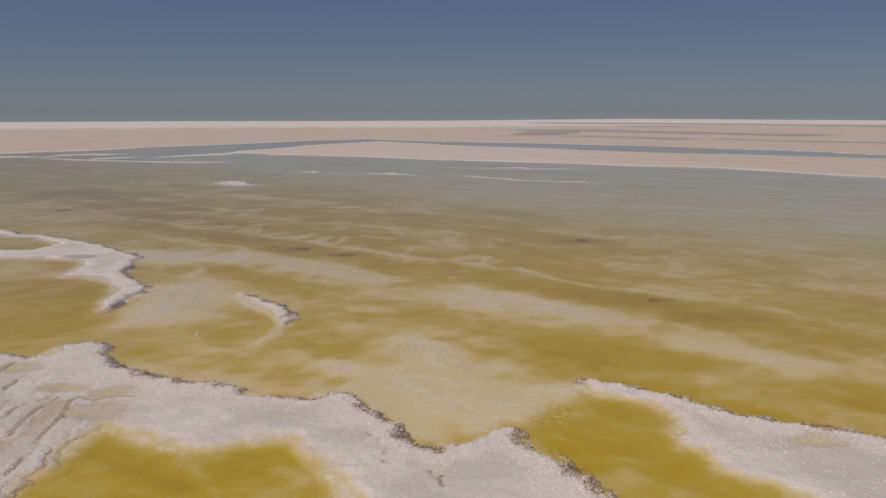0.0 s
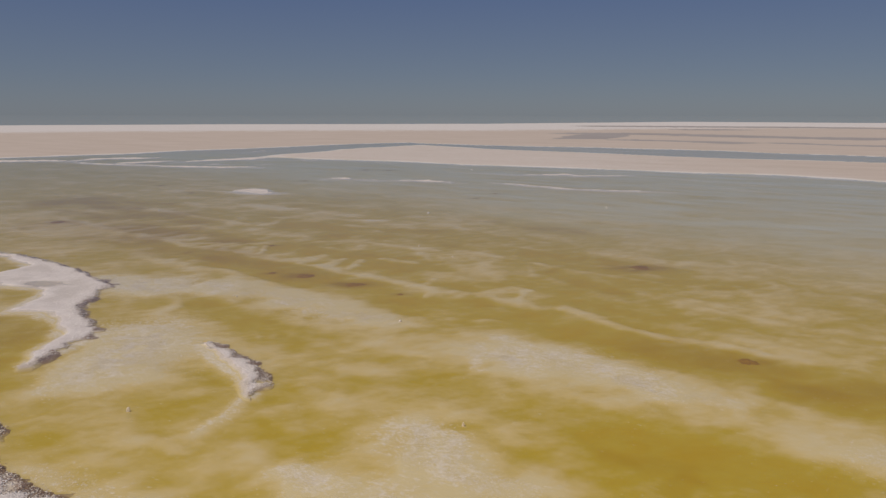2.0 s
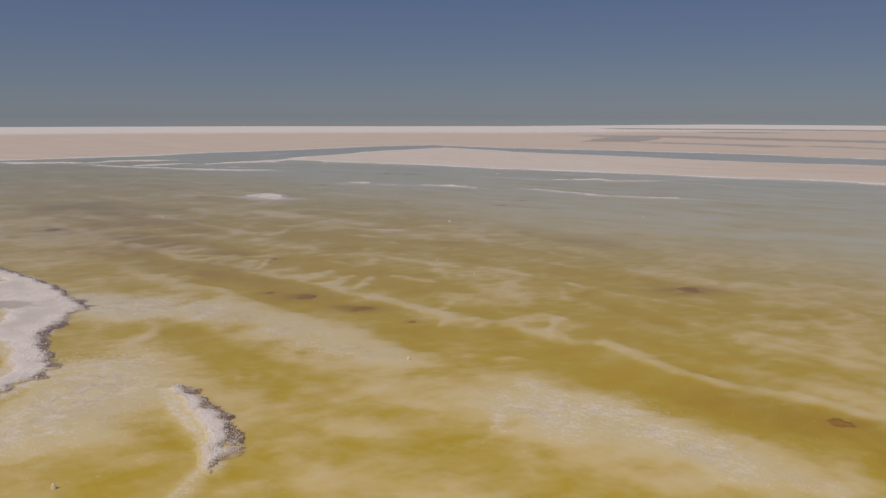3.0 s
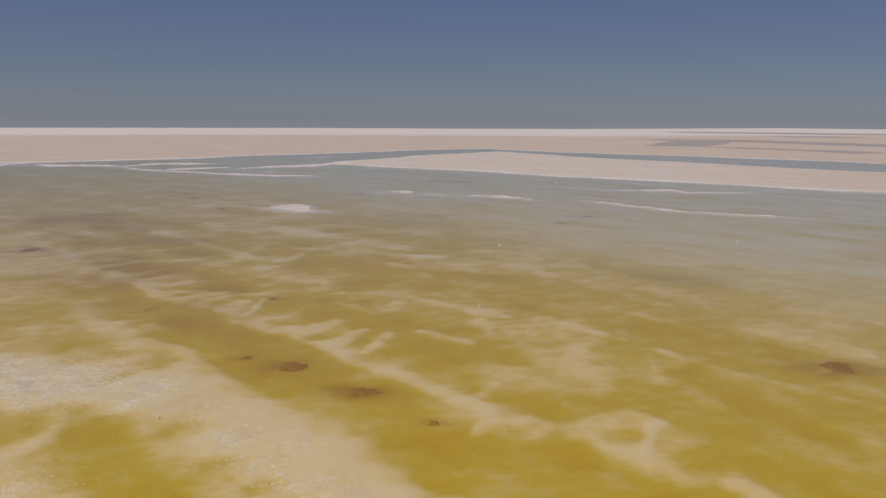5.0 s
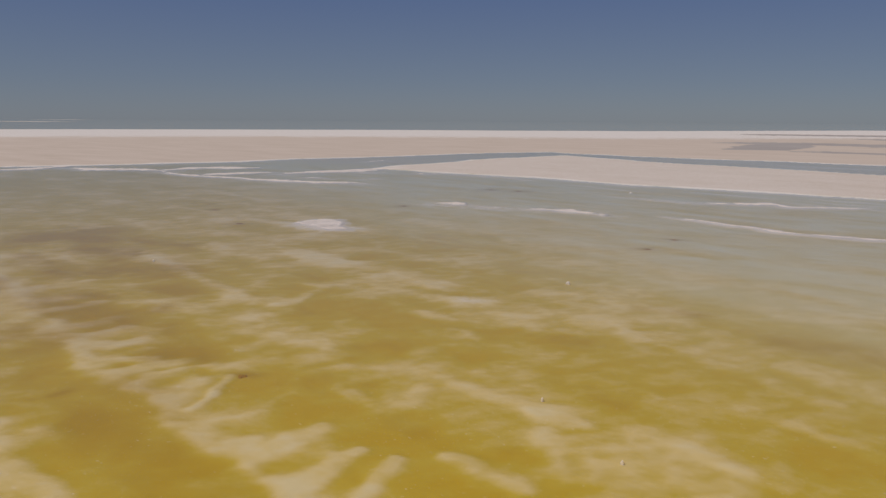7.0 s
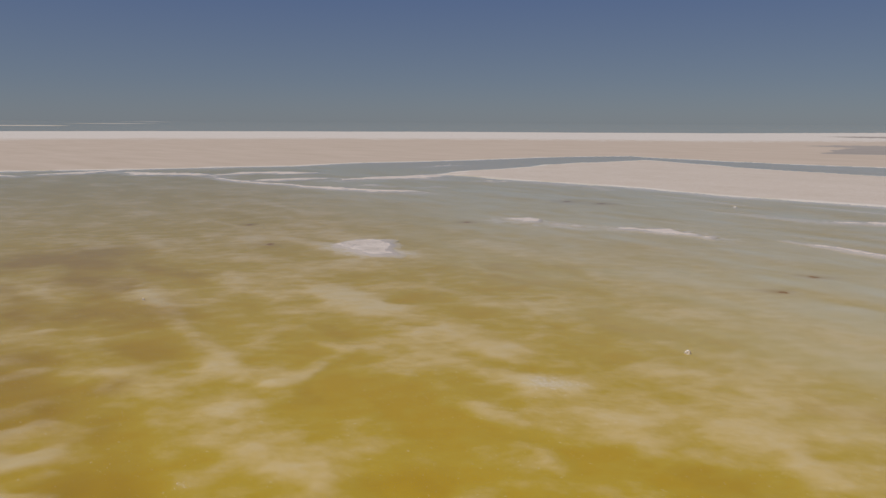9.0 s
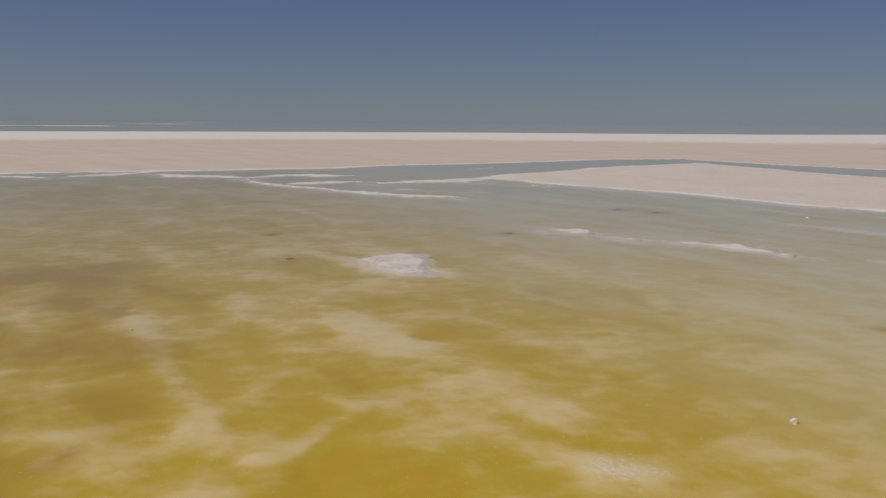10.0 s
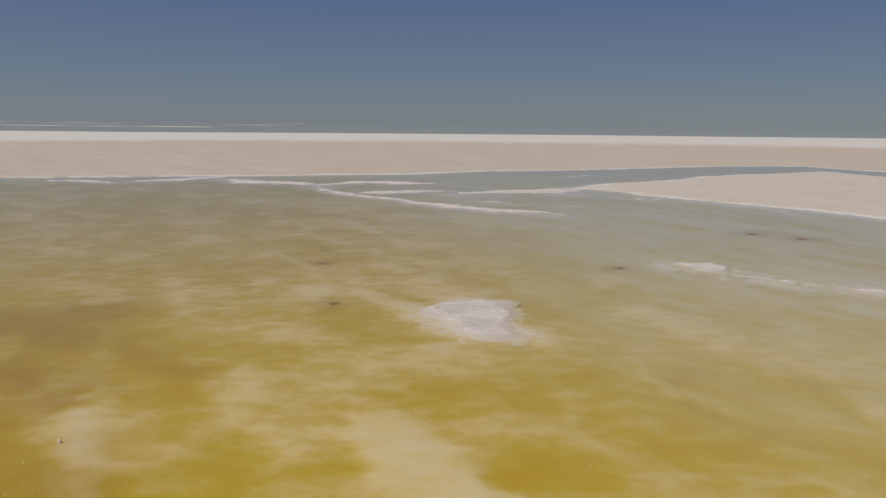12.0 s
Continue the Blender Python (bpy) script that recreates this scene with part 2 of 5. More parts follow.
# ---- plan of the lake: outlines in metres ----
FRONT_RIDGE = [(-11.1, 18.1), (-10.3, 17.8), (-10.0, 18.1), (-9.9, 18.8), (-9.1, 19.2), (-8.7, 18.7), (-8.6, 18.1), (-8.0, 17.5), (-7.1, 16.8), (-6.2, 16.5), (-5.8, 16.2), (-4.8, 15.9), (-4.2, 15.5), (-3.4, 15.3), (-2.9, 15.3), (-2.5, 15.7), (-2.1, 15.5), (-1.7, 14.8), (-1.0, 14.0), (-0.7, 13.3), (0.0, 12.7), (0.2, 13.0), (0.5, 13.0), (0.75, 13.4), (1.1, 13.8), (1.4, 13.6), (1.6, 13.0), (2.0, 12.4), (2.3, 11.8), (2.7, 11.0), (2.8, 9.8), (3.1, 7.6), (2.2, 5.6), (0.6, 5), (-0.6, 6.2), (-1, 8), (-1.1, 9.8), (-1.3, 11.0), (-1.6, 11.6), (-1.9, 12.0), (-2.3, 12.5), (-2.7, 13.1), (-3.7, 13.1), (-4.1, 12.8), (-4.5, 12.7), (-4.9, 12.9), (-5.5, 13.2), (-6.0, 13.6), (-6.5, 13.9), (-6.6, 13.3), (-6.6, 12.9), (-6.6, 12.4), (-6.6, 12.0), (-6.8, 11.7), (-6.8, 11.1), (-6.7, 9.7), (-7.2, 7.5), (-9, 5.8), (-11.5, 6.3), (-13.2, 9), (-13, 12.5), (-12.2, 15.2)]
LEFT_ISLAND = [(-27.5, 40.3), (-22.6, 38.2), (-20.4, 36.8), (-17.8, 35.5), (-14.5, 32.8), (-13.6, 31.7), (-13.3, 31.5), (-12.8, 31.0), (-12.6, 30.2), (-12.2, 29.0), (-12.0, 27.9), (-11.5, 27.0), (-10.4, 25.8), (-10.0, 25.4), (-10.0, 23.9), (-10.3, 22.8), (-10.7, 22.5), (-10.9, 23.2), (-11.1, 24.7), (-12.0, 26.3), (-13.0, 27.2), (-14.1, 27.3), (-14.4, 28.8), (-14.8, 30.1), (-16.8, 30.6), (-18.2, 30.6), (-22.5, 31.5), (-24, 34), (-19.3, 32.5), (-17.9, 32.5), (-17.6, 33.9), (-19.4, 35.5), (-21.7, 36.6), (-26, 38)]
HOOK = [(-7.08, 24.48), (-6.78, 24.64), (-6.35, 24.24), (-5.7, 23.71), (-5.16, 23.08), (-4.73, 22.5), (-4.57, 22.1), (-4.48, 21.56), (-4.43, 21.09), (-4.38, 20.68), (-4.55, 20.66), (-4.86, 21.24), (-5.23, 22.05), (-5.54, 22.58), (-6.13, 23.27), (-6.66, 23.99)]
RIGHT_RIDGE = [(3.0, 16.2), (3.3, 16.5), (3.6, 16.4), (4.1, 16.0), (5.0, 15.4), (5.6, 14.9), (5.9, 14.5), (6.3, 14.3), (6.8, 14.0), (7.6, 13.7), (8.2, 13.3), (10.6, 10.5), (10.8, 7.8), (9.2, 6), (7.2, 6.2), (6, 7.8), (5.7, 9.8), (5.7, 10.9), (5.6, 11.2), (5.3, 11.6), (4.9, 11.9), (4.7, 12.2), (4.7, 12.6), (4.7, 12.9), (4.3, 13.0), (4.3, 13.6), (4.6, 14.3), (4.3, 15.0), (3.8, 15.4), (3.2, 15.7)]
MID_ISLAND = [(-19.3, 63.0), (-19.1, 64.3), (-18.5, 65.2), (-17.6, 65.0), (-16.4, 63.9), (-15.3, 62.3), (-15.3, 61.6), (-15.9, 61.5), (-16.5, 61.2), (-17.2, 61.4), (-18.2, 62.0)]
SHOAL_PATCH = [(-9.4, 20.7), (-9.4, 21.8), (-9.5, 23.7), (-9.6, 26), (-8.8, 26.1), (-7.7, 24.2), (-7.4, 22.3), (-8, 21.5), (-8.9, 21.3)]
PENINSULA = [(-31.3, 109), (-24, 106.2), (-15, 102.6), (0, 94.4), (14, 88.9), (30, 80.6), (38.5, 72), (55, 58), (90, 30), (180, -20), (260, 20), (120, 70), (57, 98.5), (46, 104.8), (32, 111), (18, 122), (0, 137), (-8, 145), (-13, 150), (-17, 145), (-23.5, 132), (-26.6, 120.7), (-30, 114)]
FAR_SHORE = [(-400, -90), (-150, 22), (-100, 71), (-82, 88), (-74, 95), (-66, 102.4), (-54, 115), (-40, 135), (-27, 155), (-17, 163), (-9, 156), (0, 150), (20, 142.5), (38, 132), (52, 119), (62, 108), (110, 82), (200, 45), (420, -60)]
FAR_EDGE = [(600, 60), (480, 330), (300, 540), (150, 610), (0, 470), (-75, 438), (-145, 420), (-207, 385), (-270, 345), (-322, 297), (-408, 260), (-500, 207), (-560, 60)]
POND = [(15, 188), (21, 213), (33, 240), (42, 233), (37, 210), (27, 186)]
# low salt bars: half-width, course
BAR_COURSES = [(2.61, [(-64.6, 99.0), (-59.9, 97.2), (-56.5, 98.4), (-51.0, 97.5)]), (1.0, [(-51.0, 97.5), (-47.0, 94.0), (-43.3, 92.2), (-39.7, 91.9), (-36.6, 90.4)]), (1.15, [(-36.4, 90.0), (-34.2, 89.7), (-30.8, 88.8), (-28.7, 88.2), (-26.8, 88.9), (-24.5, 88.9)]), (1.66, [(-51.5, 97.3), (-51.3, 103.4), (-47.0, 105.2), (-44.2, 106.0)]), (1.38, [(-44.3, 93.6), (-42.4, 96.0), (-39.9, 99.7), (-38.7, 99.7)]), (1.98, [(-36.9, 97.3), (-35.0, 101.2), (-31.9, 104.5), (-30.3, 107.8), (-28.4, 110.5)]), (0.71, [(-32.5, 93.9), (-29.7, 93.4)]), (0.84, [(-26.7, 94.1), (-25.1, 94.6)]), (1.85, [(-30.5, 102.5), (-28.6, 103.0)]), (1.57, [(-75.4, 87.6), (-72.7, 89.3), (-68.2, 89.5)]), (1.81, [(-69.1, 91.5), (-66.6, 94.8), (-66.5, 100.9)]), (1.34, [(-37.1, 121.6), (-35.1, 126.6)]), (1.39, [(-23.8, 102.6), (-21.6, 103.3)]), (0.99, [(-19.0, 102.4), (-15.6, 100.6)]), (0.66, [(-13.3, 99.9), (-11.1, 97.5)]), (1.35, [(-14.1, 75.0), (-12.8, 74.9), (-11.7, 74.4)]), (1.14, [(-11.0, 74.2), (-9.3, 73.8)]), (1.21, [(-7.6, 73.9), (-4.8, 73.9), (-2.4, 72.0)]), (0.47, [(0.6, 72.4), (4.3, 69.3), (7.2, 66.8), (11.4, 65.5), (14.6, 65.0)]), (0.95, [(2.8, 80.9), (8.3, 82.0), (9.3, 80.1), (14.2, 81.0)])]
# dark algae mats: place, length, width
MATS = [(6.5, 35.6, 1.7, 0.9), (-4.2, 31.95, 1.3, 0.75), (-6.3, 33.3, 1.3, 1.0), (-7.7, 33.7, 0.6, 0.3), (-2.4, 30.5, 0.5, 0.3), (6.95, 24.1, 0.9, 0.5), (-23.3, 46.1, 1.8, 1.2), (-9.4, 39.6, 0.5, 0.3), (-0.3, 59.9, 0.9, 0.6), (1.0, 63.2, 1.2, 0.6), (-22.2, 62.35, 0.9, 0.8), (-16.05, 73.4, 1.0, 1.0), (-27.0, 67.8, 0.9, 0.8), (-12.8, 87.0, 1.5, 1.6), (-10.3, 86.4, 1.8, 1.4)]
AREAS, PAINT, CRUSTS, MURKS = [], [], [], []


def area(level, *pts):
    AREAS.append((level, list(pts)))


def shoal(width, amount, *pts):
    PAINT.append((0.2, width, amount, pts))


def deep(width, amount, *pts):
    PAINT.append((0.84, width, amount, pts))


def crusty(width, amount, *pts):
    CRUSTS.append((width, amount, pts))


def murk(width, amount, *pts):
    MURKS.append((width, amount, pts))


# open pools and pale flats: level of the algae, outline; then pale shoals, deep runs, crusted shoals and brown algae: half-width, strength, course
shoal(.7, 0.41, (-4.7, 61.3), (-3.9, 61.3), (-3.1, 60.9))
shoal(.6, 0.32, (-12.6, 62.8), (-10.6, 63.1), (-8.7, 62.3))
deep(.6, 0.32, (-16.1, 65.6), (-13.2, 64.4), (-10.5, 62.9))
deep(.6, 0.28, (-10.2, 58.9), (-8.5, 58.6), (-6.3, 58.3), (-4.6, 57.8))
deep(.5, 0.24, (-7.5, 68.7), (-5.5, 68.2))
shoal(.35, 0.32, (-21.3, 63.3), (-19.5, 62.6))
crusty(.6, 0.36, (-19.3, 62.3), (-17.5, 61.9), (-15.1, 61.6))
shoal(.35, 0.32, (-17.1, 59.8), (-16.1, 59.5))
shoal(.4, 0.27, (-27.0, 66.7), (-24.5, 64.4), (-23.0, 63.7))
deep(.6, 0.21, (-14.3, 64.9), (-11.9, 62.3), (-9.9, 62.5))
crusty(1.0, 0.27, (-14.1, 77.0), (-12.4, 76.8), (-11.1, 76.1), (-10.0, 75.2))
deep(.4, 0.21, (-10.9, 60.6), (-7.5, 58.5))
shoal(.4, 0.27, (-22.9, 58.2), (-20.4, 58.7))
shoal(.35, 0.41, (-17.1, 59.8), (-16.4, 59.7))
shoal(.25, 0.32, (-25.5, 65.2), (-23.1, 63.8))
deep(.4, 0.28, (-27.0, 57.6), (-23.5, 59.6))
area(0.66, (-5.2, 19.1), (-3.4, 19.6), (-1.4, 19.6), (-1.4, 16.9), (-2.8, 15.8), (-4.3, 15.8), (-5.0, 17.7))
area(0.12, (-3.0, 17.7), (-2.2, 19.6), (-1.0, 20.4), (0.2, 18.6), (1.0, 17.3), (2.2, 16.2), (3.1, 16.2), (2.6, 15.0), (2.0, 14.3), (1.7, 13.5), (1.3, 14.3), (0.7, 13.7), (0.2, 13.1), (-0.5, 13.7), (-1.0, 14.5), (-1.7, 15.5), (-2.4, 15.8), (-2.1, 16.5))
area(0.58, (-8.1, 21.8), (-6.0, 21.2), (-4.6, 19.6), (-3.8, 21.8), (-1.6, 21.9), (-1.4, 19.6), (-2.5, 17.7), (-2.8, 16.2), (-4.6, 16.1), (-6.5, 17.3), (-7.7, 18.6))
area(0.80, (-6.6, 10.9), (-6.7, 11.7), (-6.6, 12.2), (-6.5, 12.7), (-6.6, 13.2), (-6.3, 13.7), (-5.6, 13.1), (-4.9, 12.6), (-4.4, 12.1), (-4.1, 11.7), (-4.0, 11.7), (-3.9, 12.5), (-3.7, 13.1), (-2.7, 13.1), (-2.2, 12.4), (-1.9, 12.0), (-1.5, 11.4), (-1.4, 10.9))
area(0.72, (2.0, 14.1), (2.2, 14.9), (3.0, 15.5), (3.7, 15.5), (4.3, 15.0), (4.6, 14.4), (4.3, 13.6), (4.3, 13.0), (4.7, 12.9), (4.7, 12.2), (5.1, 11.7), (5.5, 11.0), (2.9, 11.0), (2.6, 11.7), (2.2, 12.6), (1.9, 13.5))
area(0.75, (-16.3, 27.2), (-13.2, 27.2), (-11.7, 25.4), (-11.3, 23.8), (-11.0, 22.1), (-9.8, 20.6), (-11.0, 19.5), (-11.7, 19.3))
area(0.30, (-1.3, 20.5), (-0.7, 21.2), (0.2, 20.6), (0.9, 19.3), (1.1, 18.6), (1.9, 17.6), (2.4, 16.7), (-0.9, 16.5), (-1.5, 17.4), (-1.3, 18.7))
area(0.30, (-9.2, 21.4), (-9.4, 22.9), (-9.5, 24.8), (-9.2, 26.2), (-8.2, 25.4), (-7.2, 24.7), (-7.0, 23.1), (-7.0, 22.3), (-7.3, 21.5), (-8.2, 21.8), (-8.7, 21.4))
area(0.24, (-0.4, 26.9), (0.7, 26.1), (1.5, 25.5), (2.6, 25.0), (3.5, 24.0), (4.4, 23.3), (5.2, 22.8), (6.3, 22.0), (6.1, 21.4), (2.3, 21.0), (1.6, 21.8), (1.2, 22.3), (0.7, 22.5), (0.1, 23.0), (-0.4, 24.1), (-0.9, 24.6), (-0.9, 25.2), (-0.1, 25.5))
area(0.30, (4.9, 22.6), (5.9, 21.9), (6.9, 21.2), (8.3, 20.3), (7.2, 18.1), (6.4, 18.8), (5.7, 19.5), (4.8, 20.1), (4.4, 20.5))
area(0.26, (-9.2, 30.3), (-9.6, 31.5), (-9.0, 32.3), (-9.1, 32.9), (-7.5, 31.9), (-6.3, 31.2), (-5.1, 30.5), (-4.4, 29.8), (-3.9, 29.5), (-3.0, 28.7), (-2.3, 28.4), (-1.7, 27.8), (-1.2, 26.6), (-4.4, 26.2), (-4.7, 26.7), (-5.3, 27.2), (-6.2, 27.5), (-6.9, 28.0), (-7.7, 29.0), (-8.6, 29.4))
area(0.34, (-17.6, 37.1), (-15.8, 36.3), (-15.2, 37.6), (-13.5, 36.8), (-11.1, 34.6), (-9.8, 33.5), (-10.9, 33.7), (-10.8, 32.6), (-12.3, 33.6), (-13.0, 33.5), (-15.0, 34.7))
area(0.38, (-14.6, 45.0), (-14.2, 46.9), (-12.9, 47.2), (-10.5, 44.4), (-8.4, 42.9), (-8.1, 41.2), (-9.2, 40.9), (-10.3, 40.8), (-11.7, 42.1), (-13.3, 43.3))
area(0.90, (-14.4, 37.7), (-14.1, 39.4), (-11.4, 38.0), (-9.6, 36.9), (-8.5, 36.2), (-6.9, 35.4), (-5.7, 34.7), (-4.8, 33.9), (-4.3, 33.1), (-8.0, 32.3), (-8.6, 32.9), (-9.6, 33.8), (-10.6, 34.5), (-11.6, 34.8), (-12.8, 35.8))
area(0.26, (-13.1, 35.7), (-12.7, 36.1), (-11.8, 35.4), (-11.2, 34.5), (-10.4, 34.2), (-9.5, 33.8), (-8.8, 33.3), (-7.7, 32.2), (-9.5, 31.8))
area(0.90, (-3.8, 36.1), (-3.0, 36.0), (-2.5, 35.7), (-2.6, 35.1), (-2.3, 34.5), (-2.3, 33.6), (-3.1, 33.4))
area(0.88, (-19.8, 45.7), (-18.4, 46.2), (-15.9, 45.1), (-13.8, 43.8), (-12.8, 42.5), (-11.4, 41.7), (-10.2, 40.7), (-9.4, 40.1), (-12.2, 39.1))
area(0.37, (-11.4, 43.7), (-10.2, 44.1), (-8.9, 42.8), (-8.3, 42.5), (-8.3, 41.6), (-8.3, 40.6), (-9.4, 40.2), (-10.7, 41.2), (-11.4, 41.9), (-12.8, 42.7), (-11.8, 42.9))
area(0.86, (-10.5, 44.7), (-10.7, 47.2), (-9.3, 47.3), (-7.6, 45.9), (-6.0, 41.3), (-7.8, 40.8), (-8.2, 42.6), (-9.2, 43.5))
area(0.86, (-22.2, 49.3), (-20.7, 49.8), (-19.8, 50.7), (-17.6, 49.5), (-15.3, 47.7), (-14.1, 46.3), (-15.0, 46.2), (-15.5, 45.5), (-16.6, 45.2))
area(0.36, (-15.8, 55.5), (-14.3, 56.2), (-11.7, 53.6), (-11.6, 52.7), (-12.4, 51.8), (-12.5, 50.5), (-13.0, 50.7), (-13.5, 52.8), (-15.3, 54.3))
area(0.34, (-15.9, 55.0), (-14.7, 55.0), (-13.6, 54.5), (-13.1, 54.2), (-12.3, 52.5), (-13.1, 52.1), (-13.8, 53.0), (-14.8, 53.7))
deep(0.46, 0.62, (-6.3, 12.7), (-5.8, 12.7))
deep(0.24, 0.62, (-4.9, 12.3), (-4.3, 11.7), (-4.5, 11.3))
shoal(0.11, 0.50, (-4.2, 12.3), (-3.7, 11.4))
shoal(0.15, 0.50, (-2.7, 12.1), (-2.3, 11.8))
shoal(0.10, 0.50, (2.2, 13.6), (2.7, 13.4))
shoal(0.12, 0.50, (3.2, 12.8), (3.6, 12.6))
shoal(0.44, 0.90, (-2.9, 17.5), (-2.3, 17.3))
crusty(0.29, 0.80, (-2.8, 17.7), (-2.3, 17.3))
crusty(0.41, 0.80, (-1.0, 19.6), (-0.2, 19.1), (0.1, 17.7))
crusty(0.33, 0.80, (0.1, 16.5), (0.6, 15.8))
crusty(0.32, 0.80, (2.1, 15.8), (3.1, 16.2))
crusty(0.25, 0.80, (0.8, 14.0), (1.3, 14.4))
deep(0.99, 0.30, (3.3, 19.4), (5.1, 17.8), (6.6, 16.2), (7.8, 14.9))
deep(0.80, 0.30, (0.9, 21.0), (2.5, 19.6), (3.1, 18.6))
shoal(0.21, 0.50, (9.9, 19.2), (10.7, 17.4))
deep(1.91, 0.30, (-22.3, 37.7), (-20.5, 37.4))
crusty(0.08, 0.80, (-0.8, 19.4), (-0.7, 17.8))
crusty(0.21, 0.80, (-2.6, 17.4), (-2.2, 17.1))
shoal(0.32, 0.90, (-2.7, 17.5), (-2.1, 17.2))
deep(0.75, 0.30, (-3.7, 19.3), (-2.2, 19.1), (-1.5, 19.4))
shoal(0.19, 0.50, (-1.6, 21.5), (-2.6, 21.1), (-3.4, 21.4))
shoal(0.26, 0.50, (-3.6, 23.3), (-2.4, 22.7), (-1.6, 23.0))
shoal(0.19, 0.50, (-6.8, 17.5), (-6.4, 18.0))
shoal(0.17, 0.50, (-7.4, 19.6), (-7.2, 20.0))
shoal(0.15, 0.50, (-4.5, 17.6), (-4.3, 18.0))
deep(0.81, 0.30, (-7.3, 20.0), (-5.9, 20.1), (-4.9, 20.5))
deep(0.45, 0.30, (-5.5, 17.5), (-3.9, 17.2), (-3.2, 17.3))
deep(0.82, 0.62, (-13.5, 26.2), (-12.2, 25.7), (-11.1, 23.7))
deep(0.29, 0.30, (-10.5, 21.6), (-9.3, 21.0))
shoal(0.24, 0.50, (-9.5, 20.2), (-9.2, 20.7))
crusty(0.55, 0.80, (-8.8, 22.1), (-8.5, 23.4), (-8.4, 25.1))
crusty(0.36, 0.45, (-8.7, 21.0), (-8.6, 21.8), (-7.9, 21.6))
deep(0.42, 0.62, (-6.9, 22.9), (-6.0, 22.3), (-5.3, 21.3))
shoal(0.21, 0.50, (-4.7, 21.3), (-4.6, 20.0), (-4.9, 19.1), (-5.3, 18.8))
crusty(0.13, 0.80, (-4.7, 21.0), (-4.7, 19.9), (-5.0, 19.2))
deep(1.26, 0.30, (-10.3, 28.4), (-9.8, 29.2), (-10.6, 27.0))
deep(0.80, 0.30, (-6.9, 27.3), (-4.9, 26.2), (-4.0, 25.1))
shoal(0.54, 0.90, (-11.7, 33.7), (-8.5, 31.0), (-6.1, 29.4), (-4.0, 28.2), (-2.6, 27.7))
crusty(0.27, 0.80, (-9.4, 31.7), (-8.5, 30.9))
shoal(0.36, 0.50, (-8.6, 27.1), (-8.2, 28.5), (-7.8, 30.1))
shoal(0.24, 0.50, (-3.1, 25.2), (-1.9, 24.8), (-0.3, 23.5))
deep(0.86, 0.62, (-10.5, 36.5), (-7.3, 33.8), (-4.9, 32.5), (-2.7, 31.2))
deep(0.56, 0.62, (-2.5, 29.6), (-0.5, 28.0), (2.1, 26.6), (3.9, 24.6), (5.7, 23.5), (7.4, 22.6))
murk(0.76, 0.40, (7.7, 22.1), (9.2, 22.2))
deep(0.92, 0.62, (6.8, 23.5), (7.9, 22.5), (8.9, 21.5))
deep(0.80, 0.62, (3.2, 19.2), (4.2, 19.0), (4.8, 18.5), (5.9, 17.6))
deep(0.58, 0.30, (0.5, 21.3), (1.6, 20.7), (2.6, 20.2))
shoal(0.19, 0.50, (3.0, 29.3), (4.1, 27.3), (5.4, 26.0), (6.9, 25.0), (8.1, 24.5), (9.1, 23.7))
shoal(0.31, 0.50, (0.5, 30.6), (2.3, 29.2))
shoal(0.27, 0.50, (6.5, 31.0), (7.9, 29.2), (9.6, 28.3))
deep(0.49, 0.62, (3.1, 30.8), (5.5, 28.7), (7.2, 27.0))
crusty(0.13, 0.80, (0.2, 24.3), (0.2, 23.0))
crusty(0.26, 0.80, (0.8, 25.6), (1.5, 24.9))
crusty(0.19, 0.80, (2.2, 24.5), (2.5, 23.6))
crusty(0.24, 0.80, (2.5, 23.7), (3.4, 23.2))
crusty(0.24, 0.80, (3.6, 22.7), (4.1, 21.8))
crusty(0.40, 0.45, (0.5, 24.3), (1.2, 23.6))
crusty(0.34, 0.45, (4.6, 21.6), (5.6, 21.3))
deep(0.21, 0.30, (1.8, 24.5), (1.5, 23.6))
shoal(0.83, 0.90, (-9.2, 31.3), (-7.3, 29.9), (-5.9, 29.4), (-4.7, 28.6), (-3.4, 27.8), (-2.5, 27.5))
shoal(0.36, 0.50, (-4.2, 26.9), (-2.9, 25.9), (-1.9, 25.6), (-1.0, 24.4))
crusty(0.53, 0.80, (-9.1, 31.3), (-8.7, 31.3))
crusty(0.37, 0.45, (-6.2, 29.5), (-5.4, 29.0))
shoal(0.08, 0.50, (-6.1, 26.1), (-5.5, 25.2))
shoal(0.08, 0.50, (-5.7, 26.5), (-5.1, 25.3))
shoal(0.08, 0.50, (-8.9, 28.7), (-8.3, 26.8))
shoal(0.21, 0.50, (-6.6, 25.1), (-7.2, 25.0))
shoal(0.77, 0.90, (-13.3, 31.5), (-12.1, 32.0))
deep(0.64, 0.62, (-8.4, 27.7), (-6.7, 27.4), (-5.3, 26.3), (-3.7, 25.1))
deep(0.58, 0.30, (-4.1, 22.3), (-3.8, 22.8), (-3.0, 23.9), (-1.8, 23.5))
deep(0.56, 0.30, (-2.7, 21.4), (-1.7, 21.7), (-0.8, 22.6))
deep(0.53, 0.30, (-7.3, 20.9), (-5.9, 20.8))
deep(0.34, 0.30, (-6.7, 23.0), (-5.9, 22.8), (-5.6, 22.1))
shoal(0.22, 0.50, (-5.0, 23.2), (-3.7, 21.9), (-3.4, 22.4))
shoal(0.24, 0.50, (-2.8, 22.7), (-2.4, 23.2))
deep(0.89, 0.30, (-10.6, 30.1), (-9.9, 30.9))
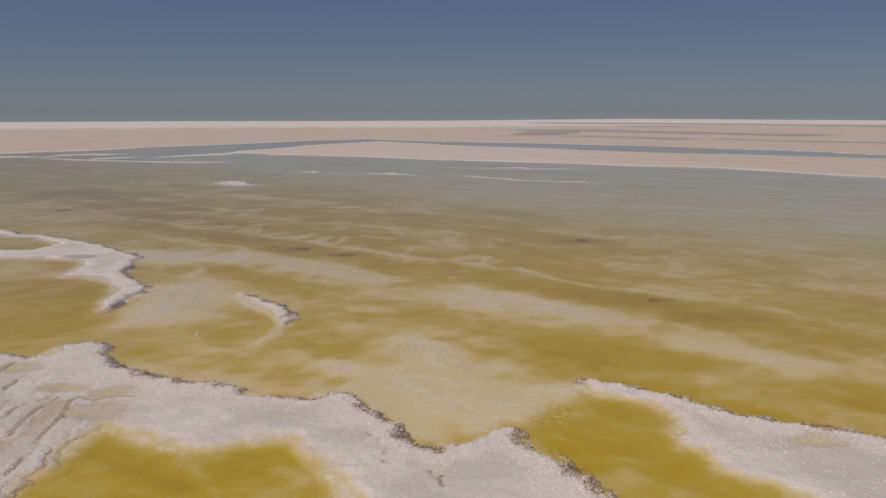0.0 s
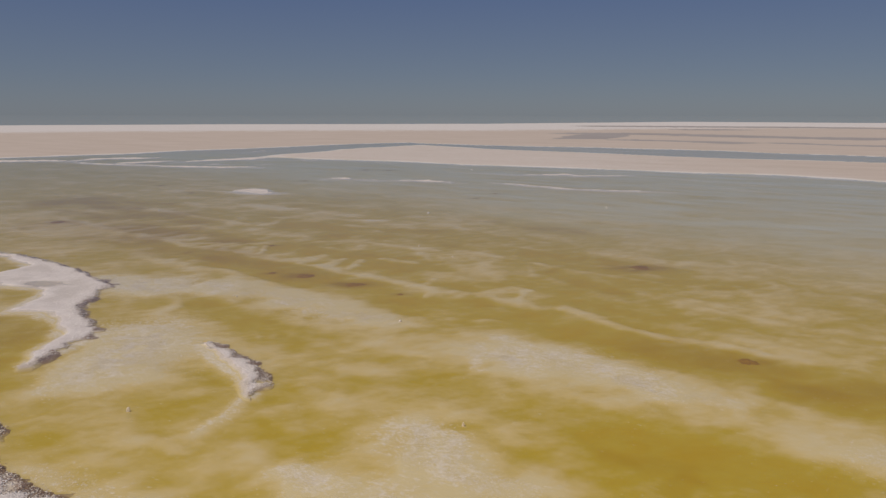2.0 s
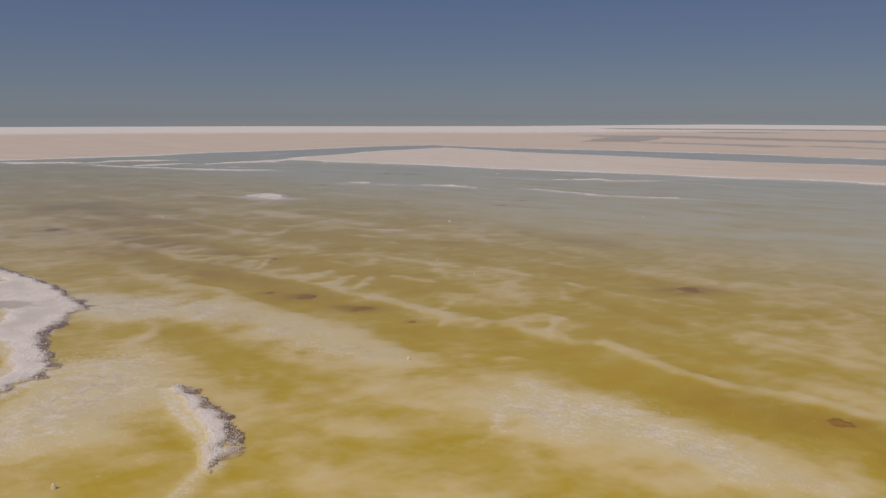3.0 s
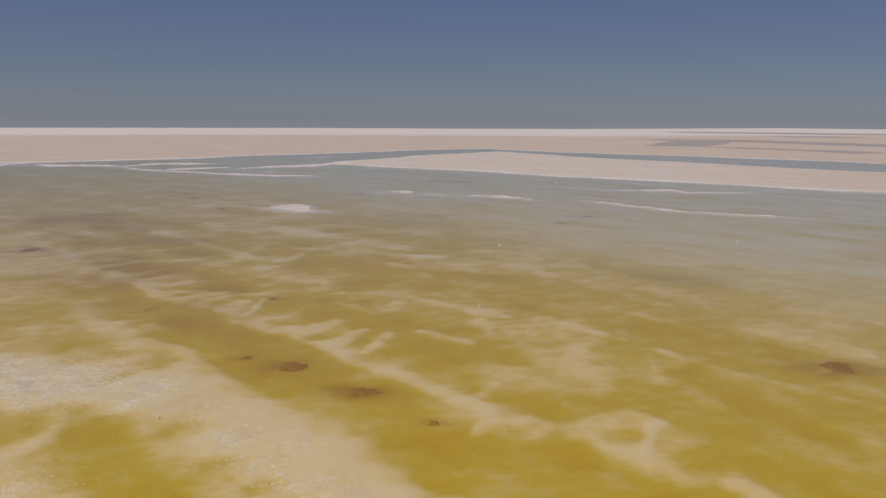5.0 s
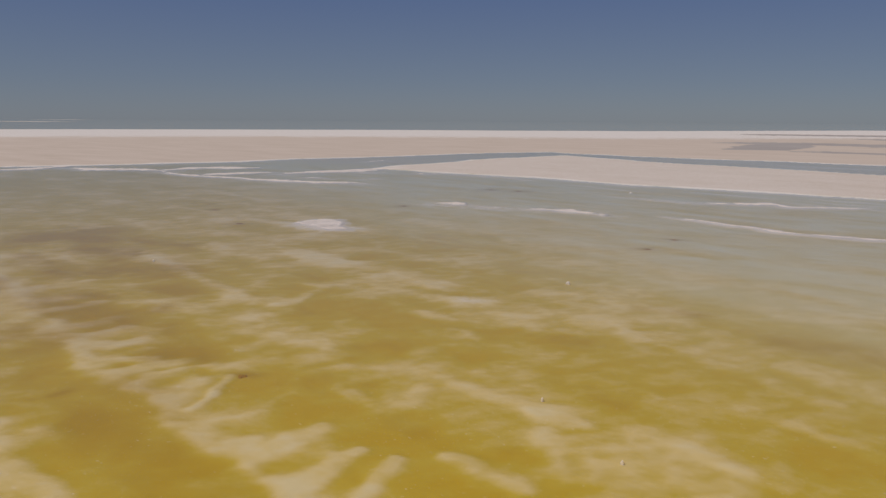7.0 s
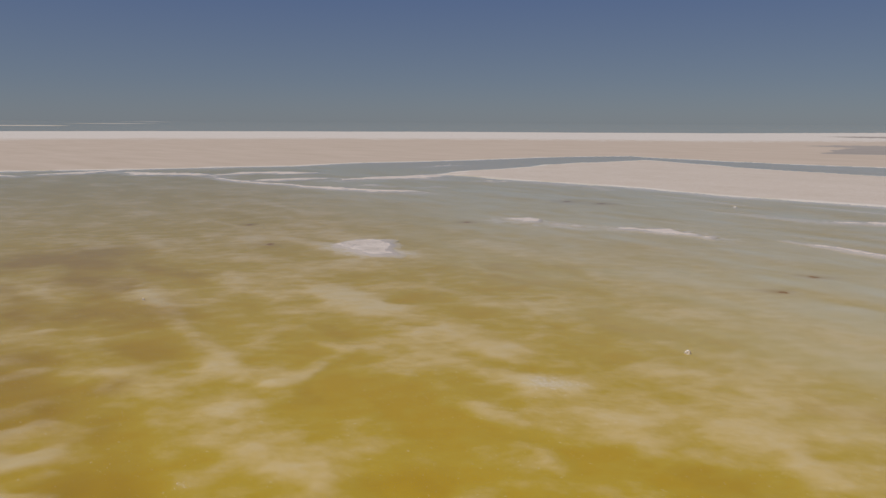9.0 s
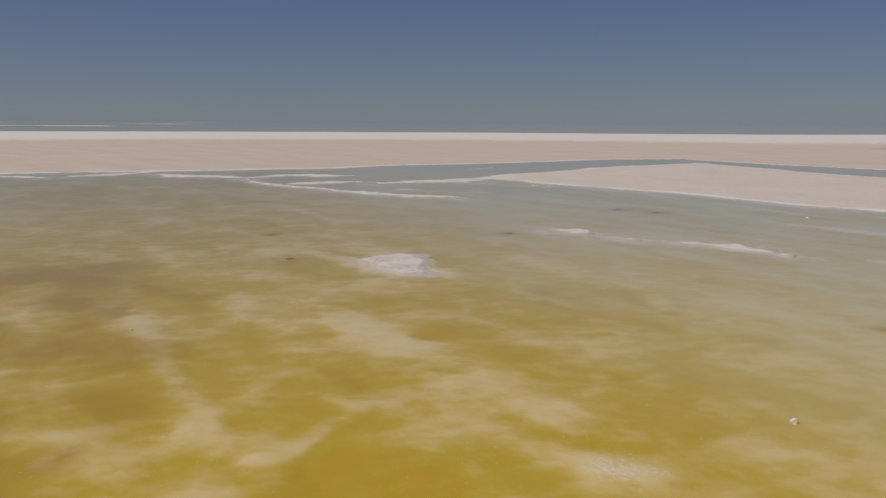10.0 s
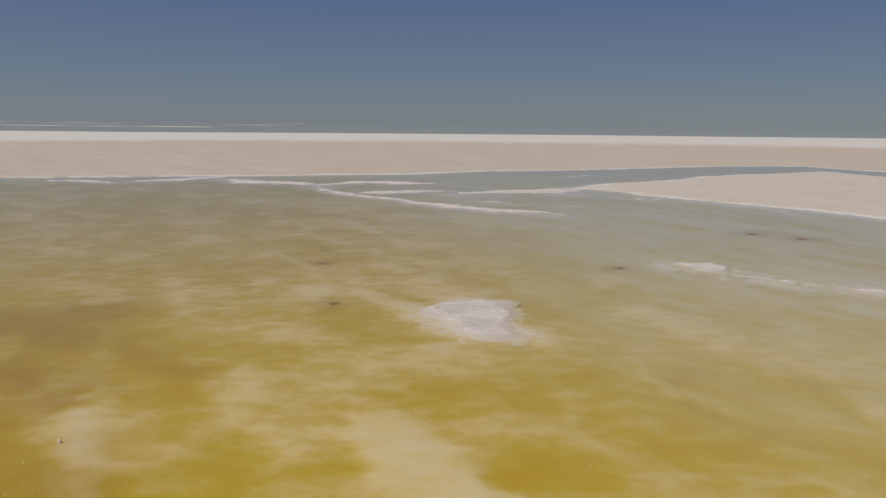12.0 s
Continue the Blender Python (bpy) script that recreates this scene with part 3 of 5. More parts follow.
shoal(0.20, 0.90, (3.0, 29.0), (3.6, 27.7), (4.6, 26.7), (5.6, 25.9), (6.9, 25.3), (7.5, 24.7))
deep(0.67, 0.62, (0.3, 27.8), (1.6, 27.7), (2.8, 26.9), (3.8, 25.5), (4.7, 24.6))
deep(0.98, 0.62, (4.7, 24.6), (6.0, 23.7), (6.8, 23.1))
murk(1.13, 0.40, (5.0, 24.8), (6.0, 24.0), (7.0, 23.5))
shoal(0.35, 0.90, (0.8, 29.8), (1.7, 29.2))
shoal(0.27, 0.50, (0.5, 30.7), (1.5, 31.5))
shoal(0.54, 0.50, (-1.6, 31.2), (-0.6, 31.2))
shoal(0.24, 0.50, (4.8, 30.7), (6.5, 29.8), (7.8, 28.6), (8.9, 27.7))
deep(0.42, 0.62, (5.9, 29.1), (7.5, 28.0), (8.5, 26.8))
deep(0.85, 0.30, (2.5, 31.6), (4.2, 31.2))
shoal(0.15, 0.50, (9.3, 32.4), (9.3, 31.0))
shoal(0.55, 0.50, (-0.2, 25.8), (0.8, 25.9))
deep(0.40, 0.50, (-7.1, 29.2), (-6.7, 29.3))
deep(0.24, 0.50, (-5.6, 28.0), (-5.3, 28.1))
deep(0.28, 0.50, (-3.9, 27.1), (-3.6, 27.2))
deep(0.17, 0.50, (-4.6, 27.3), (-4.5, 27.5))
crusty(0.37, 0.80, (-8.8, 30.4), (-8.7, 31.3))
crusty(0.21, 0.80, (-6.1, 29.1), (-5.6, 28.7))
crusty(0.28, 0.45, (-3.2, 27.3), (-2.8, 27.6))
shoal(0.32, 0.90, (-13.1, 35.8), (-10.1, 34.0), (-8.9, 33.0), (-7.4, 32.1))
crusty(0.52, 0.80, (-13.6, 32.1), (-12.0, 31.3), (-10.8, 30.6))
shoal(0.75, 0.90, (-13.1, 31.5), (-11.4, 30.8), (-10.4, 30.8))
shoal(0.22, 0.50, (-10.0, 29.8), (-9.4, 29.0), (-9.3, 28.1), (-9.5, 27.6))
shoal(0.21, 0.50, (-9.5, 27.1), (-8.9, 27.0))
crusty(0.10, 0.45, (-9.8, 27.5), (-9.0, 27.4))
deep(0.50, 0.50, (-10.3, 28.7), (-10.0, 29.2))
deep(0.45, 0.85, (-8.9, 29.4), (-7.4, 28.0), (-7.0, 27.6))
deep(0.78, 0.50, (-7.6, 26.4), (-6.0, 26.7))
shoal(0.13, 0.50, (-7.6, 26.4), (-7.2, 26.7))
deep(0.53, 0.85, (-15.6, 40.1), (-11.8, 37.1), (-8.9, 34.8), (-7.1, 32.6), (-5.9, 32.0), (-4.2, 30.8), (-2.7, 29.6), (-1.7, 28.3))
deep(0.46, 0.85, (-5.7, 32.9), (-4.3, 32.1), (-3.0, 30.7), (-2.1, 29.8))
murk(1.14, 0.40, (-18.3, 40.7), (-16.0, 40.8), (-14.8, 41.0))
murk(0.87, 0.40, (-11.8, 38.2), (-9.7, 37.4))
shoal(0.15, 0.50, (-21.8, 46.0), (-18.0, 42.8), (-15.8, 40.8))
shoal(0.24, 0.90, (-11.5, 39.1), (-9.7, 37.4), (-8.2, 36.4), (-6.9, 35.7), (-5.7, 34.8), (-4.5, 33.9), (-3.5, 33.2), (-2.3, 32.3))
shoal(0.34, 0.50, (-12.8, 43.2), (-13.8, 42.5))
shoal(0.26, 0.50, (-12.2, 39.3), (-12.9, 38.8))
deep(0.19, 0.85, (-9.9, 32.1), (-9.9, 31.3))
shoal(0.18, 0.50, (-12.4, 32.6), (-10.6, 32.0))
deep(0.41, 0.50, (-12.1, 32.2), (-11.1, 33.0))
deep(0.40, 0.85, (-1.6, 30.1), (-2.1, 30.0), (-1.6, 28.7))
shoal(0.28, 0.90, (-2.0, 31.9), (-1.2, 31.0), (-0.7, 30.9))
shoal(0.12, 0.90, (-1.2, 31.0), (-1.4, 30.0))
shoal(0.17, 0.90, (-0.7, 31.2), (-0.1, 30.9), (-0.4, 30.1))
shoal(0.15, 0.90, (-1.6, 32.3), (-1.3, 33.0))
shoal(0.20, 0.90, (0.5, 30.4), (1.0, 31.4), (1.4, 31.8), (1.9, 31.4))
shoal(0.25, 0.90, (0.5, 30.3), (1.1, 29.7), (1.7, 29.2), (2.1, 29.0))
shoal(0.10, 0.90, (1.8, 31.3), (1.6, 29.7))
deep(0.25, 0.50, (1.2, 30.4), (1.4, 30.7))
shoal(0.41, 0.50, (0.1, 34.6), (1.1, 34.1))
shoal(0.13, 0.50, (2.1, 35.7), (2.3, 33.7))
shoal(0.21, 0.50, (-0.3, 33.4), (0.3, 32.3))
shoal(0.15, 0.50, (1.6, 38.5), (1.8, 37.0))
shoal(0.31, 0.50, (-3.5, 40.1), (-2.0, 38.9))
shoal(0.17, 0.50, (0.2, 38.3), (1.8, 36.7), (3.7, 34.9), (5.4, 33.8), (7.0, 32.7))
shoal(0.27, 0.50, (2.7, 33.3), (3.0, 32.8))
shoal(0.25, 0.50, (4.4, 33.4), (5.0, 32.5))
shoal(0.14, 0.50, (-1.6, 27.6), (-1.2, 27.1))
shoal(0.23, 0.50, (-0.8, 27.6), (-0.5, 27.6))
shoal(0.19, 0.50, (3.0, 29.1), (3.5, 28.5), (3.9, 27.8))
shoal(0.16, 0.50, (0.5, 27.4), (0.8, 27.5))
deep(0.73, 0.85, (-0.8, 29.4), (0.3, 29.2), (1.2, 28.3), (2.3, 28.0))
deep(0.76, 0.85, (0.4, 32.0), (-0.2, 31.9))
deep(0.44, 0.85, (3.0, 34.4), (4.0, 33.0), (5.0, 30.7), (5.9, 29.8))
deep(0.61, 0.50, (4.5, 28.9), (5.5, 28.7))
deep(0.44, 0.50, (4.6, 38.1), (6.2, 36.7))
deep(0.69, 0.50, (2.9, 38.7), (4.2, 37.7))
deep(0.53, 0.50, (5.4, 32.9), (6.6, 32.8))
shoal(0.26, 0.90, (-11.4, 38.4), (-10.3, 38.1))
shoal(0.31, 0.90, (-10.3, 38.1), (-9.2, 37.0), (-8.4, 36.7), (-7.6, 36.4))
shoal(0.24, 0.90, (-7.6, 36.4), (-6.9, 35.7), (-6.0, 35.0), (-5.3, 34.5), (-4.6, 33.9), (-3.9, 33.4))
shoal(0.26, 0.90, (-13.3, 39.3), (-12.8, 40.0), (-12.1, 40.2))
shoal(0.30, 0.90, (-12.3, 39.0), (-11.7, 40.0), (-11.3, 40.2))
shoal(0.30, 0.90, (-11.4, 38.4), (-10.9, 39.4), (-10.4, 40.1))
shoal(0.30, 0.90, (-10.2, 37.9), (-10.1, 39.5), (-9.8, 40.2))
shoal(0.25, 0.90, (-9.1, 37.0), (-8.3, 37.5), (-8.2, 38.4), (-7.9, 39.0))
shoal(0.29, 0.90, (-7.0, 35.8), (-6.8, 36.7), (-6.4, 37.2))
shoal(0.26, 0.90, (-5.9, 34.9), (-5.8, 35.9), (-5.5, 36.5))
shoal(0.23, 0.90, (-5.0, 34.2), (-4.9, 35.2), (-4.7, 36.1))
deep(0.63, 0.85, (-9.3, 37.8), (-8.7, 38.2))
deep(0.36, 0.85, (-8.0, 36.9), (-7.4, 37.5))
deep(0.31, 0.85, (-6.6, 35.6), (-6.2, 36.0))
deep(0.36, 0.85, (-5.5, 35.2), (-5.2, 35.5))
deep(0.57, 0.85, (-4.5, 34.5), (-3.6, 35.3))
deep(0.34, 0.85, (-10.8, 38.7), (-10.5, 39.4))
shoal(0.18, 0.90, (-23.8, 47.5), (-20.7, 45.2), (-18.1, 43.2), (-15.8, 41.6), (-14.2, 40.2), (-13.2, 39.4))
shoal(0.30, 0.90, (-20.7, 45.2), (-20.4, 46.8), (-19.9, 47.4))
shoal(0.38, 0.90, (-19.3, 44.1), (-18.3, 45.3))
shoal(0.31, 0.90, (-18.1, 43.2), (-17.2, 44.3), (-17.2, 44.7))
shoal(0.34, 0.90, (-16.3, 41.8), (-15.7, 42.7), (-15.4, 43.5))
shoal(0.33, 0.90, (-15.5, 41.3), (-14.9, 42.2), (-14.5, 43.0))
shoal(0.29, 0.90, (-14.6, 40.6), (-13.8, 40.9), (-13.5, 41.5))
deep(0.33, 0.85, (-17.3, 43.0), (-16.4, 43.7))
deep(0.27, 0.85, (-15.6, 41.7), (-15.0, 42.7))
murk(1.02, 0.40, (-18.2, 41.0), (-16.5, 40.5), (-15.8, 41.0))
murk(0.44, 0.80, (-17.0, 40.2), (-16.8, 40.7))
murk(0.60, 0.40, (-13.0, 37.2), (-12.6, 37.9))
murk(0.20, 0.80, (-12.8, 37.1), (-12.6, 37.8))
murk(0.53, 0.40, (-8.6, 34.8), (-7.3, 34.8), (-6.2, 34.0))
murk(0.58, 0.40, (-11.1, 36.2), (-9.6, 36.3))
murk(0.13, 0.80, (-7.8, 33.7), (-7.6, 33.9))
deep(0.45, 0.50, (-15.9, 39.2), (-14.6, 39.0))
shoal(0.29, 0.50, (-14.9, 37.5), (-14.8, 38.5), (-14.9, 39.5))
shoal(0.29, 0.50, (-11.4, 34.7), (-11.4, 35.8), (-10.9, 35.8))
deep(0.48, 0.50, (-9.9, 32.6), (-9.7, 33.1))
crusty(0.24, 0.45, (-11.3, 34.1), (-10.9, 34.1))
crusty(0.14, 0.45, (-9.4, 32.9), (-8.7, 32.7))
shoal(0.26, 0.50, (-20.6, 52.5), (-17.9, 50.4), (-14.9, 47.7), (-13.2, 46.2))
shoal(0.37, 0.50, (-11.8, 46.4), (-11.3, 48.1))
shoal(0.33, 0.50, (-9.2, 43.2), (-8.3, 44.6))
shoal(0.21, 0.90, (-8.0, 40.2), (-7.1, 39.5), (-6.3, 38.7), (-5.8, 38.2), (-5.2, 38.9), (-5.2, 40.0))
shoal(0.44, 0.50, (-6.2, 41.1), (-5.4, 41.4))
deep(1.51, 0.85, (-9.3, 45.1), (-7.3, 44.9), (-6.1, 44.2))
deep(0.35, 0.85, (-14.3, 44.2), (-12.2, 42.3), (-10.5, 40.9))
deep(0.76, 0.85, (-8.8, 39.6), (-7.6, 39.4))
deep(0.68, 0.85, (-6.9, 38.0), (-6.0, 37.8), (-5.2, 37.7))
deep(0.63, 0.85, (-5.0, 37.1), (-4.0, 37.0))
deep(0.21, 0.50, (-7.1, 41.0), (-6.2, 39.3))
shoal(0.24, 0.90, (-4.9, 40.8), (-3.7, 39.8), (-2.8, 39.5), (-1.9, 38.8))
shoal(0.13, 0.50, (-4.3, 41.4), (-3.6, 40.3))
shoal(0.24, 0.90, (-2.3, 38.3), (-2.1, 36.6))
shoal(0.22, 0.90, (-3.9, 36.9), (-3.1, 36.5), (-2.5, 36.1))
shoal(0.09, 0.50, (-1.5, 36.0), (-1.5, 37.8))
shoal(0.52, 0.50, (-1.2, 37.5), (-0.7, 37.5))
deep(0.42, 0.85, (-2.8, 37.0), (-2.6, 37.0))
deep(0.24, 0.85, (-2.0, 36.2), (-1.5, 36.3))
deep(0.39, 0.85, (-2.1, 35.0), (-1.5, 35.4), (-1.1, 34.8))
shoal(0.27, 0.50, (0.3, 36.3), (0.3, 34.8))
shoal(0.24, 0.50, (-1.0, 35.9), (-0.6, 34.9))
shoal(0.11, 0.50, (1.8, 38.8), (1.6, 36.8))
shoal(0.16, 0.50, (-1.8, 41.8), (-0.8, 41.2), (-0.5, 40.7))
shoal(0.24, 0.50, (0.9, 43.6), (2.0, 43.0), (2.6, 41.6), (3.2, 41.3))
shoal(0.20, 0.50, (0.0, 38.4), (1.0, 37.4), (1.7, 37.0))
shoal(0.21, 0.50, (2.2, 39.9), (3.3, 38.9), (4.2, 37.8))
deep(0.76, 0.85, (-0.4, 39.6), (1.0, 39.6), (2.0, 38.3))
deep(0.55, 0.85, (2.5, 38.5), (3.5, 37.8), (4.0, 37.3))
deep(0.74, 0.50, (3.3, 45.3), (5.0, 44.6))
murk(0.89, 0.40, (3.2, 45.6), (5.1, 44.9))
deep(0.33, 0.85, (-1.6, 41.0), (-0.9, 39.8))
deep(0.91, 0.50, (2.2, 36.1), (3.2, 35.7))
shoal(0.26, 0.50, (-1.4, 46.8), (-0.6, 45.0))
deep(0.42, 0.50, (-3.9, 45.1), (-4.6, 45.6))
shoal(0.15, 0.50, (4.2, 42.5), (4.7, 40.6))
shoal(0.18, 0.50, (2.5, 36.1), (2.9, 35.4))
murk(0.54, 0.40, (-17.4, 44.6), (-14.6, 43.2), (-12.4, 41.6))
murk(1.18, 0.40, (-24.4, 49.6), (-21.9, 48.9))
shoal(0.20, 0.50, (-15.7, 42.1), (-15.5, 42.9))
shoal(0.18, 0.50, (-14.7, 41.2), (-14.2, 42.5))
shoal(0.18, 0.50, (-13.2, 40.0), (-12.9, 40.9))
shoal(0.18, 0.50, (-12.2, 39.3), (-11.9, 40.1))
shoal(0.22, 0.90, (-20.7, 52.2), (-18.8, 51.0))
shoal(0.14, 0.50, (-18.4, 50.6), (-16.8, 49.3))
shoal(0.24, 0.50, (-15.2, 48.0), (-13.8, 47.3))
shoal(0.36, 0.50, (-16.4, 44.9), (-15.7, 45.2), (-14.9, 46.2))
shoal(0.65, 0.50, (-14.3, 44.2), (-13.6, 45.1), (-12.8, 45.6))
deep(0.34, 0.50, (-11.1, 42.2), (-10.8, 42.4))
deep(0.41, 0.50, (-9.6, 41.4), (-9.1, 41.6))
crusty(0.13, 0.45, (-10.5, 41.3), (-10.5, 41.4))
shoal(0.30, 0.90, (-11.8, 46.4), (-11.5, 46.9), (-11.5, 48.0))
deep(0.55, 0.85, (-12.6, 47.5), (-12.2, 48.2))
shoal(0.28, 0.50, (-8.6, 43.4), (-8.3, 43.9))
shoal(0.16, 0.50, (-9.0, 44.8), (-8.8, 45.2))
shoal(0.74, 0.90, (-10.2, 49.2), (-8.6, 48.8))
shoal(0.85, 0.90, (-14.3, 54.3), (-12.7, 53.1), (-11.8, 53.4))
deep(0.66, 0.85, (-12.7, 50.8), (-11.0, 50.6))
shoal(0.64, 0.90, (-10.3, 49.8), (-9.5, 51.3))
shoal(0.20, 0.50, (-21.1, 48.8), (-22.7, 51.2))
shoal(0.35, 0.50, (-17.9, 46.9), (-17.1, 48.5))
shoal(0.35, 0.50, (-18.5, 49.2), (-18.0, 50.2))
shoal(0.45, 0.50, (-20.6, 54.9), (-19.6, 56.1))
deep(1.50, 0.50, (-16.2, 51.0), (-13.8, 50.4))
shoal(0.26, 0.90, (-7.1, 46.3), (-6.1, 45.6))
shoal(0.56, 0.90, (-6.2, 47.8), (-5.6, 47.9))
crusty(0.33, 0.80, (-6.2, 48.0), (-5.7, 47.9))
shoal(0.29, 0.90, (-5.6, 44.6), (-4.8, 44.2))
deep(0.56, 0.85, (-7.4, 46.9), (-7.0, 47.2))
deep(0.47, 0.85, (-7.0, 44.5), (-6.0, 44.0), (-6.0, 43.1))
deep(0.53, 0.85, (-5.4, 42.9), (-4.2, 43.2), (-4.4, 42.4))
shoal(0.22, 0.50, (-6.1, 42.6), (-5.9, 42.8))
shoal(0.24, 0.50, (-4.0, 43.4), (-3.4, 43.0))
shoal(0.68, 0.50, (-5.0, 46.1), (-3.3, 46.1))
deep(0.45, 0.85, (-4.5, 44.4), (-4.0, 44.8))
deep(0.45, 0.50, (-3.1, 46.3), (-2.9, 46.1))
shoal(0.23, 0.50, (-2.7, 45.6), (-1.9, 45.3))
deep(0.48, 0.50, (-2.4, 44.5), (-1.4, 44.6))
shoal(0.25, 0.50, (-1.0, 45.4), (-0.6, 44.2))
shoal(0.37, 0.50, (-3.7, 49.8), (-3.1, 49.8))
shoal(0.25, 0.50, (-8.7, 49.2), (-7.2, 47.8))
deep(0.37, 0.85, (-0.4, 46.1), (0.2, 46.5))
deep(0.43, 0.50, (-4.1, 48.5), (-3.1, 48.1))
murk(0.44, 0.40, (-0.6, 48.6), (0.9, 48.1))
shoal(0.26, 0.90, (-12.0, 46.1), (-11.5, 46.2), (-11.5, 46.8), (-11.4, 47.6))
shoal(0.20, 0.50, (-15.2, 48.1), (-14.1, 47.3), (-13.3, 46.7))
shoal(0.20, 0.50, (-20.5, 51.8), (-18.8, 50.9))
shoal(0.13, 0.28, (-18.8, 50.9), (-17.3, 49.8), (-16.0, 48.5), (-15.0, 47.9))
shoal(0.15, 0.50, (-18.1, 47.1), (-17.2, 48.3))
shoal(0.14, 0.50, (-17.9, 48.8), (-17.8, 49.7))
shoal(0.23, 0.50, (-18.7, 46.7), (-18.4, 47.3))
shoal(0.11, 0.50, (-20.2, 47.8), (-21.5, 49.1))
shoal(0.42, 0.50, (-14.8, 44.8), (-13.6, 45.5))
deep(0.47, 0.85, (-12.9, 47.3), (-12.3, 47.6), (-12.3, 48.4))
deep(0.59, 0.85, (-12.8, 45.4), (-11.9, 45.8))
deep(0.49, 0.85, (-11.1, 47.8), (-10.5, 48.5))
deep(0.42, 0.85, (-10.6, 46.2), (-10.0, 46.7), (-8.7, 46.9))
shoal(0.22, 0.90, (-12.0, 49.0), (-11.2, 48.9))
shoal(0.44, 0.50, (-10.6, 49.2), (-10.4, 49.9))
shoal(0.26, 0.50, (-9.8, 47.8), (-9.3, 48.2))
shoal(0.38, 0.50, (-20.6, 54.8), (-19.2, 55.0))
deep(0.67, 0.85, (-22.2, 54.9), (-19.8, 53.6))
shoal(1.23, 0.50, (-16.7, 58.4), (-14.3, 58.6))
deep(0.52, 0.50, (-13.3, 49.7), (-12.0, 50.0))
shoal(0.45, 0.50, (-15.1, 51.6), (-14.1, 51.5))
shoal(0.20, 0.50, (-16.7, 49.4), (-16.3, 50.5))
shoal(0.51, 0.50, (-9.8, 51.3), (-8.2, 50.3), (-7.0, 49.5))
deep(0.27, 0.85, (-8.3, 49.4), (-7.3, 49.0), (-6.7, 48.8))
deep(0.31, 0.85, (-8.8, 47.2), (-8.3, 47.6), (-7.4, 47.8))
shoal(0.35, 0.50, (-7.0, 48.0), (-5.9, 48.0))
deep(0.66, 0.85, (-6.6, 50.4), (-5.1, 50.8))
deep(0.48, 0.85, (-9.7, 53.5), (-9.2, 53.8))
deep(0.26, 0.85, (-10.8, 51.6), (-10.2, 51.7))
deep(0.19, 0.85, (-7.4, 53.3), (-6.7, 52.8))
shoal(0.12, 0.50, (-7.9, 53.8), (-7.0, 52.9))
deep(0.63, 0.85, (-5.8, 54.9), (-4.2, 53.5), (-2.8, 52.6), (-2.0, 52.4))
shoal(0.34, 0.50, (-4.0, 49.8), (-2.8, 49.9))
shoal(0.30, 0.50, (-11.9, 57.3), (-9.7, 55.7))
deep(0.79, 0.50, (-12.6, 60.3), (-10.1, 59.7), (-7.4, 58.6))
deep(0.22, 0.50, (-5.1, 49.5), (-4.6, 50.3))
shoal(0.19, 0.50, (-20.6, 52.3), (-19.5, 51.3), (-18.0, 50.5), (-17.2, 49.7))
deep(0.41, 0.85, (-21.6, 51.0), (-19.5, 50.4), (-18.7, 49.7))
murk(0.50, 0.40, (-20.0, 50.1), (-18.9, 50.0))
shoal(0.31, 0.50, (-20.7, 54.6), (-20.1, 55.0), (-19.1, 54.7))
shoal(0.61, 0.50, (-27.7, 59.6), (-27.2, 60.3))
deep(0.70, 0.50, (-25.0, 57.4), (-21.7, 55.6), (-20.0, 53.8))
deep(0.52, 0.85, (-16.9, 51.7), (-15.6, 51.5), (-17.2, 52.6))
shoal(0.44, 0.50, (-17.4, 56.4), (-17.2, 57.5))
shoal(0.61, 0.50, (-23.0, 58.5), (-20.0, 58.9))
deep(0.34, 0.50, (-16.4, 55.4), (-15.3, 56.5))
deep(0.33, 0.50, (-15.3, 52.9), (-14.6, 53.0))
shoal(0.16, 0.28, (-38.1, 64.5), (-31.4, 59.9), (-26.9, 57.0), (-23.6, 55.0))
murk(1.26, 0.40, (-26.0, 55.4), (-25.8, 55.9))
shoal(0.25, 0.50, (-30.8, 69.1), (-25.7, 65.9), (-23.8, 64.6))
shoal(0.35, 0.50, (-31.8, 77.6), (-26.6, 73.7))
shoal(0.18, 0.50, (-21.2, 56.1), (-20.1, 56.0))
deep(0.99, 0.50, (-22.6, 61.3), (-20.4, 60.9), (-18.5, 59.9))
shoal(0.26, 0.50, (-12.1, 56.9), (-11.0, 56.5), (-10.1, 56.2), (-9.1, 55.5), (-8.5, 54.7))
shoal(0.38, 0.50, (-15.8, 58.5), (-13.8, 57.0), (-12.8, 56.2))
shoal(0.47, 0.50, (-14.3, 56.7), (-12.5, 56.5), (-12.9, 55.1))
deep(0.40, 0.50, (-13.9, 55.1), (-13.4, 55.1))
deep(0.42, 0.85, (-11.9, 54.9), (-11.1, 54.8), (-12.0, 54.0))
deep(0.53, 0.50, (-14.2, 58.0), (-12.6, 60.2))
deep(0.45, 0.85, (-11.7, 57.5), (-9.9, 56.4), (-8.9, 57.4))
deep(0.33, 0.85, (-10.8, 61.5), (-9.9, 60.1))
shoal(0.16, 0.50, (-12.3, 61.7), (-11.3, 60.2), (-10.6, 59.3))
shoal(0.27, 0.50, (-10.7, 59.7), (-9.7, 59.4), (-8.8, 59.1))
shoal(0.65, 0.50, (-13.4, 66.8), (-10.2, 64.2), (-8.0, 63.2))
deep(0.32, 0.85, (-8.3, 62.0), (-7.1, 60.5), (-6.4, 59.4))
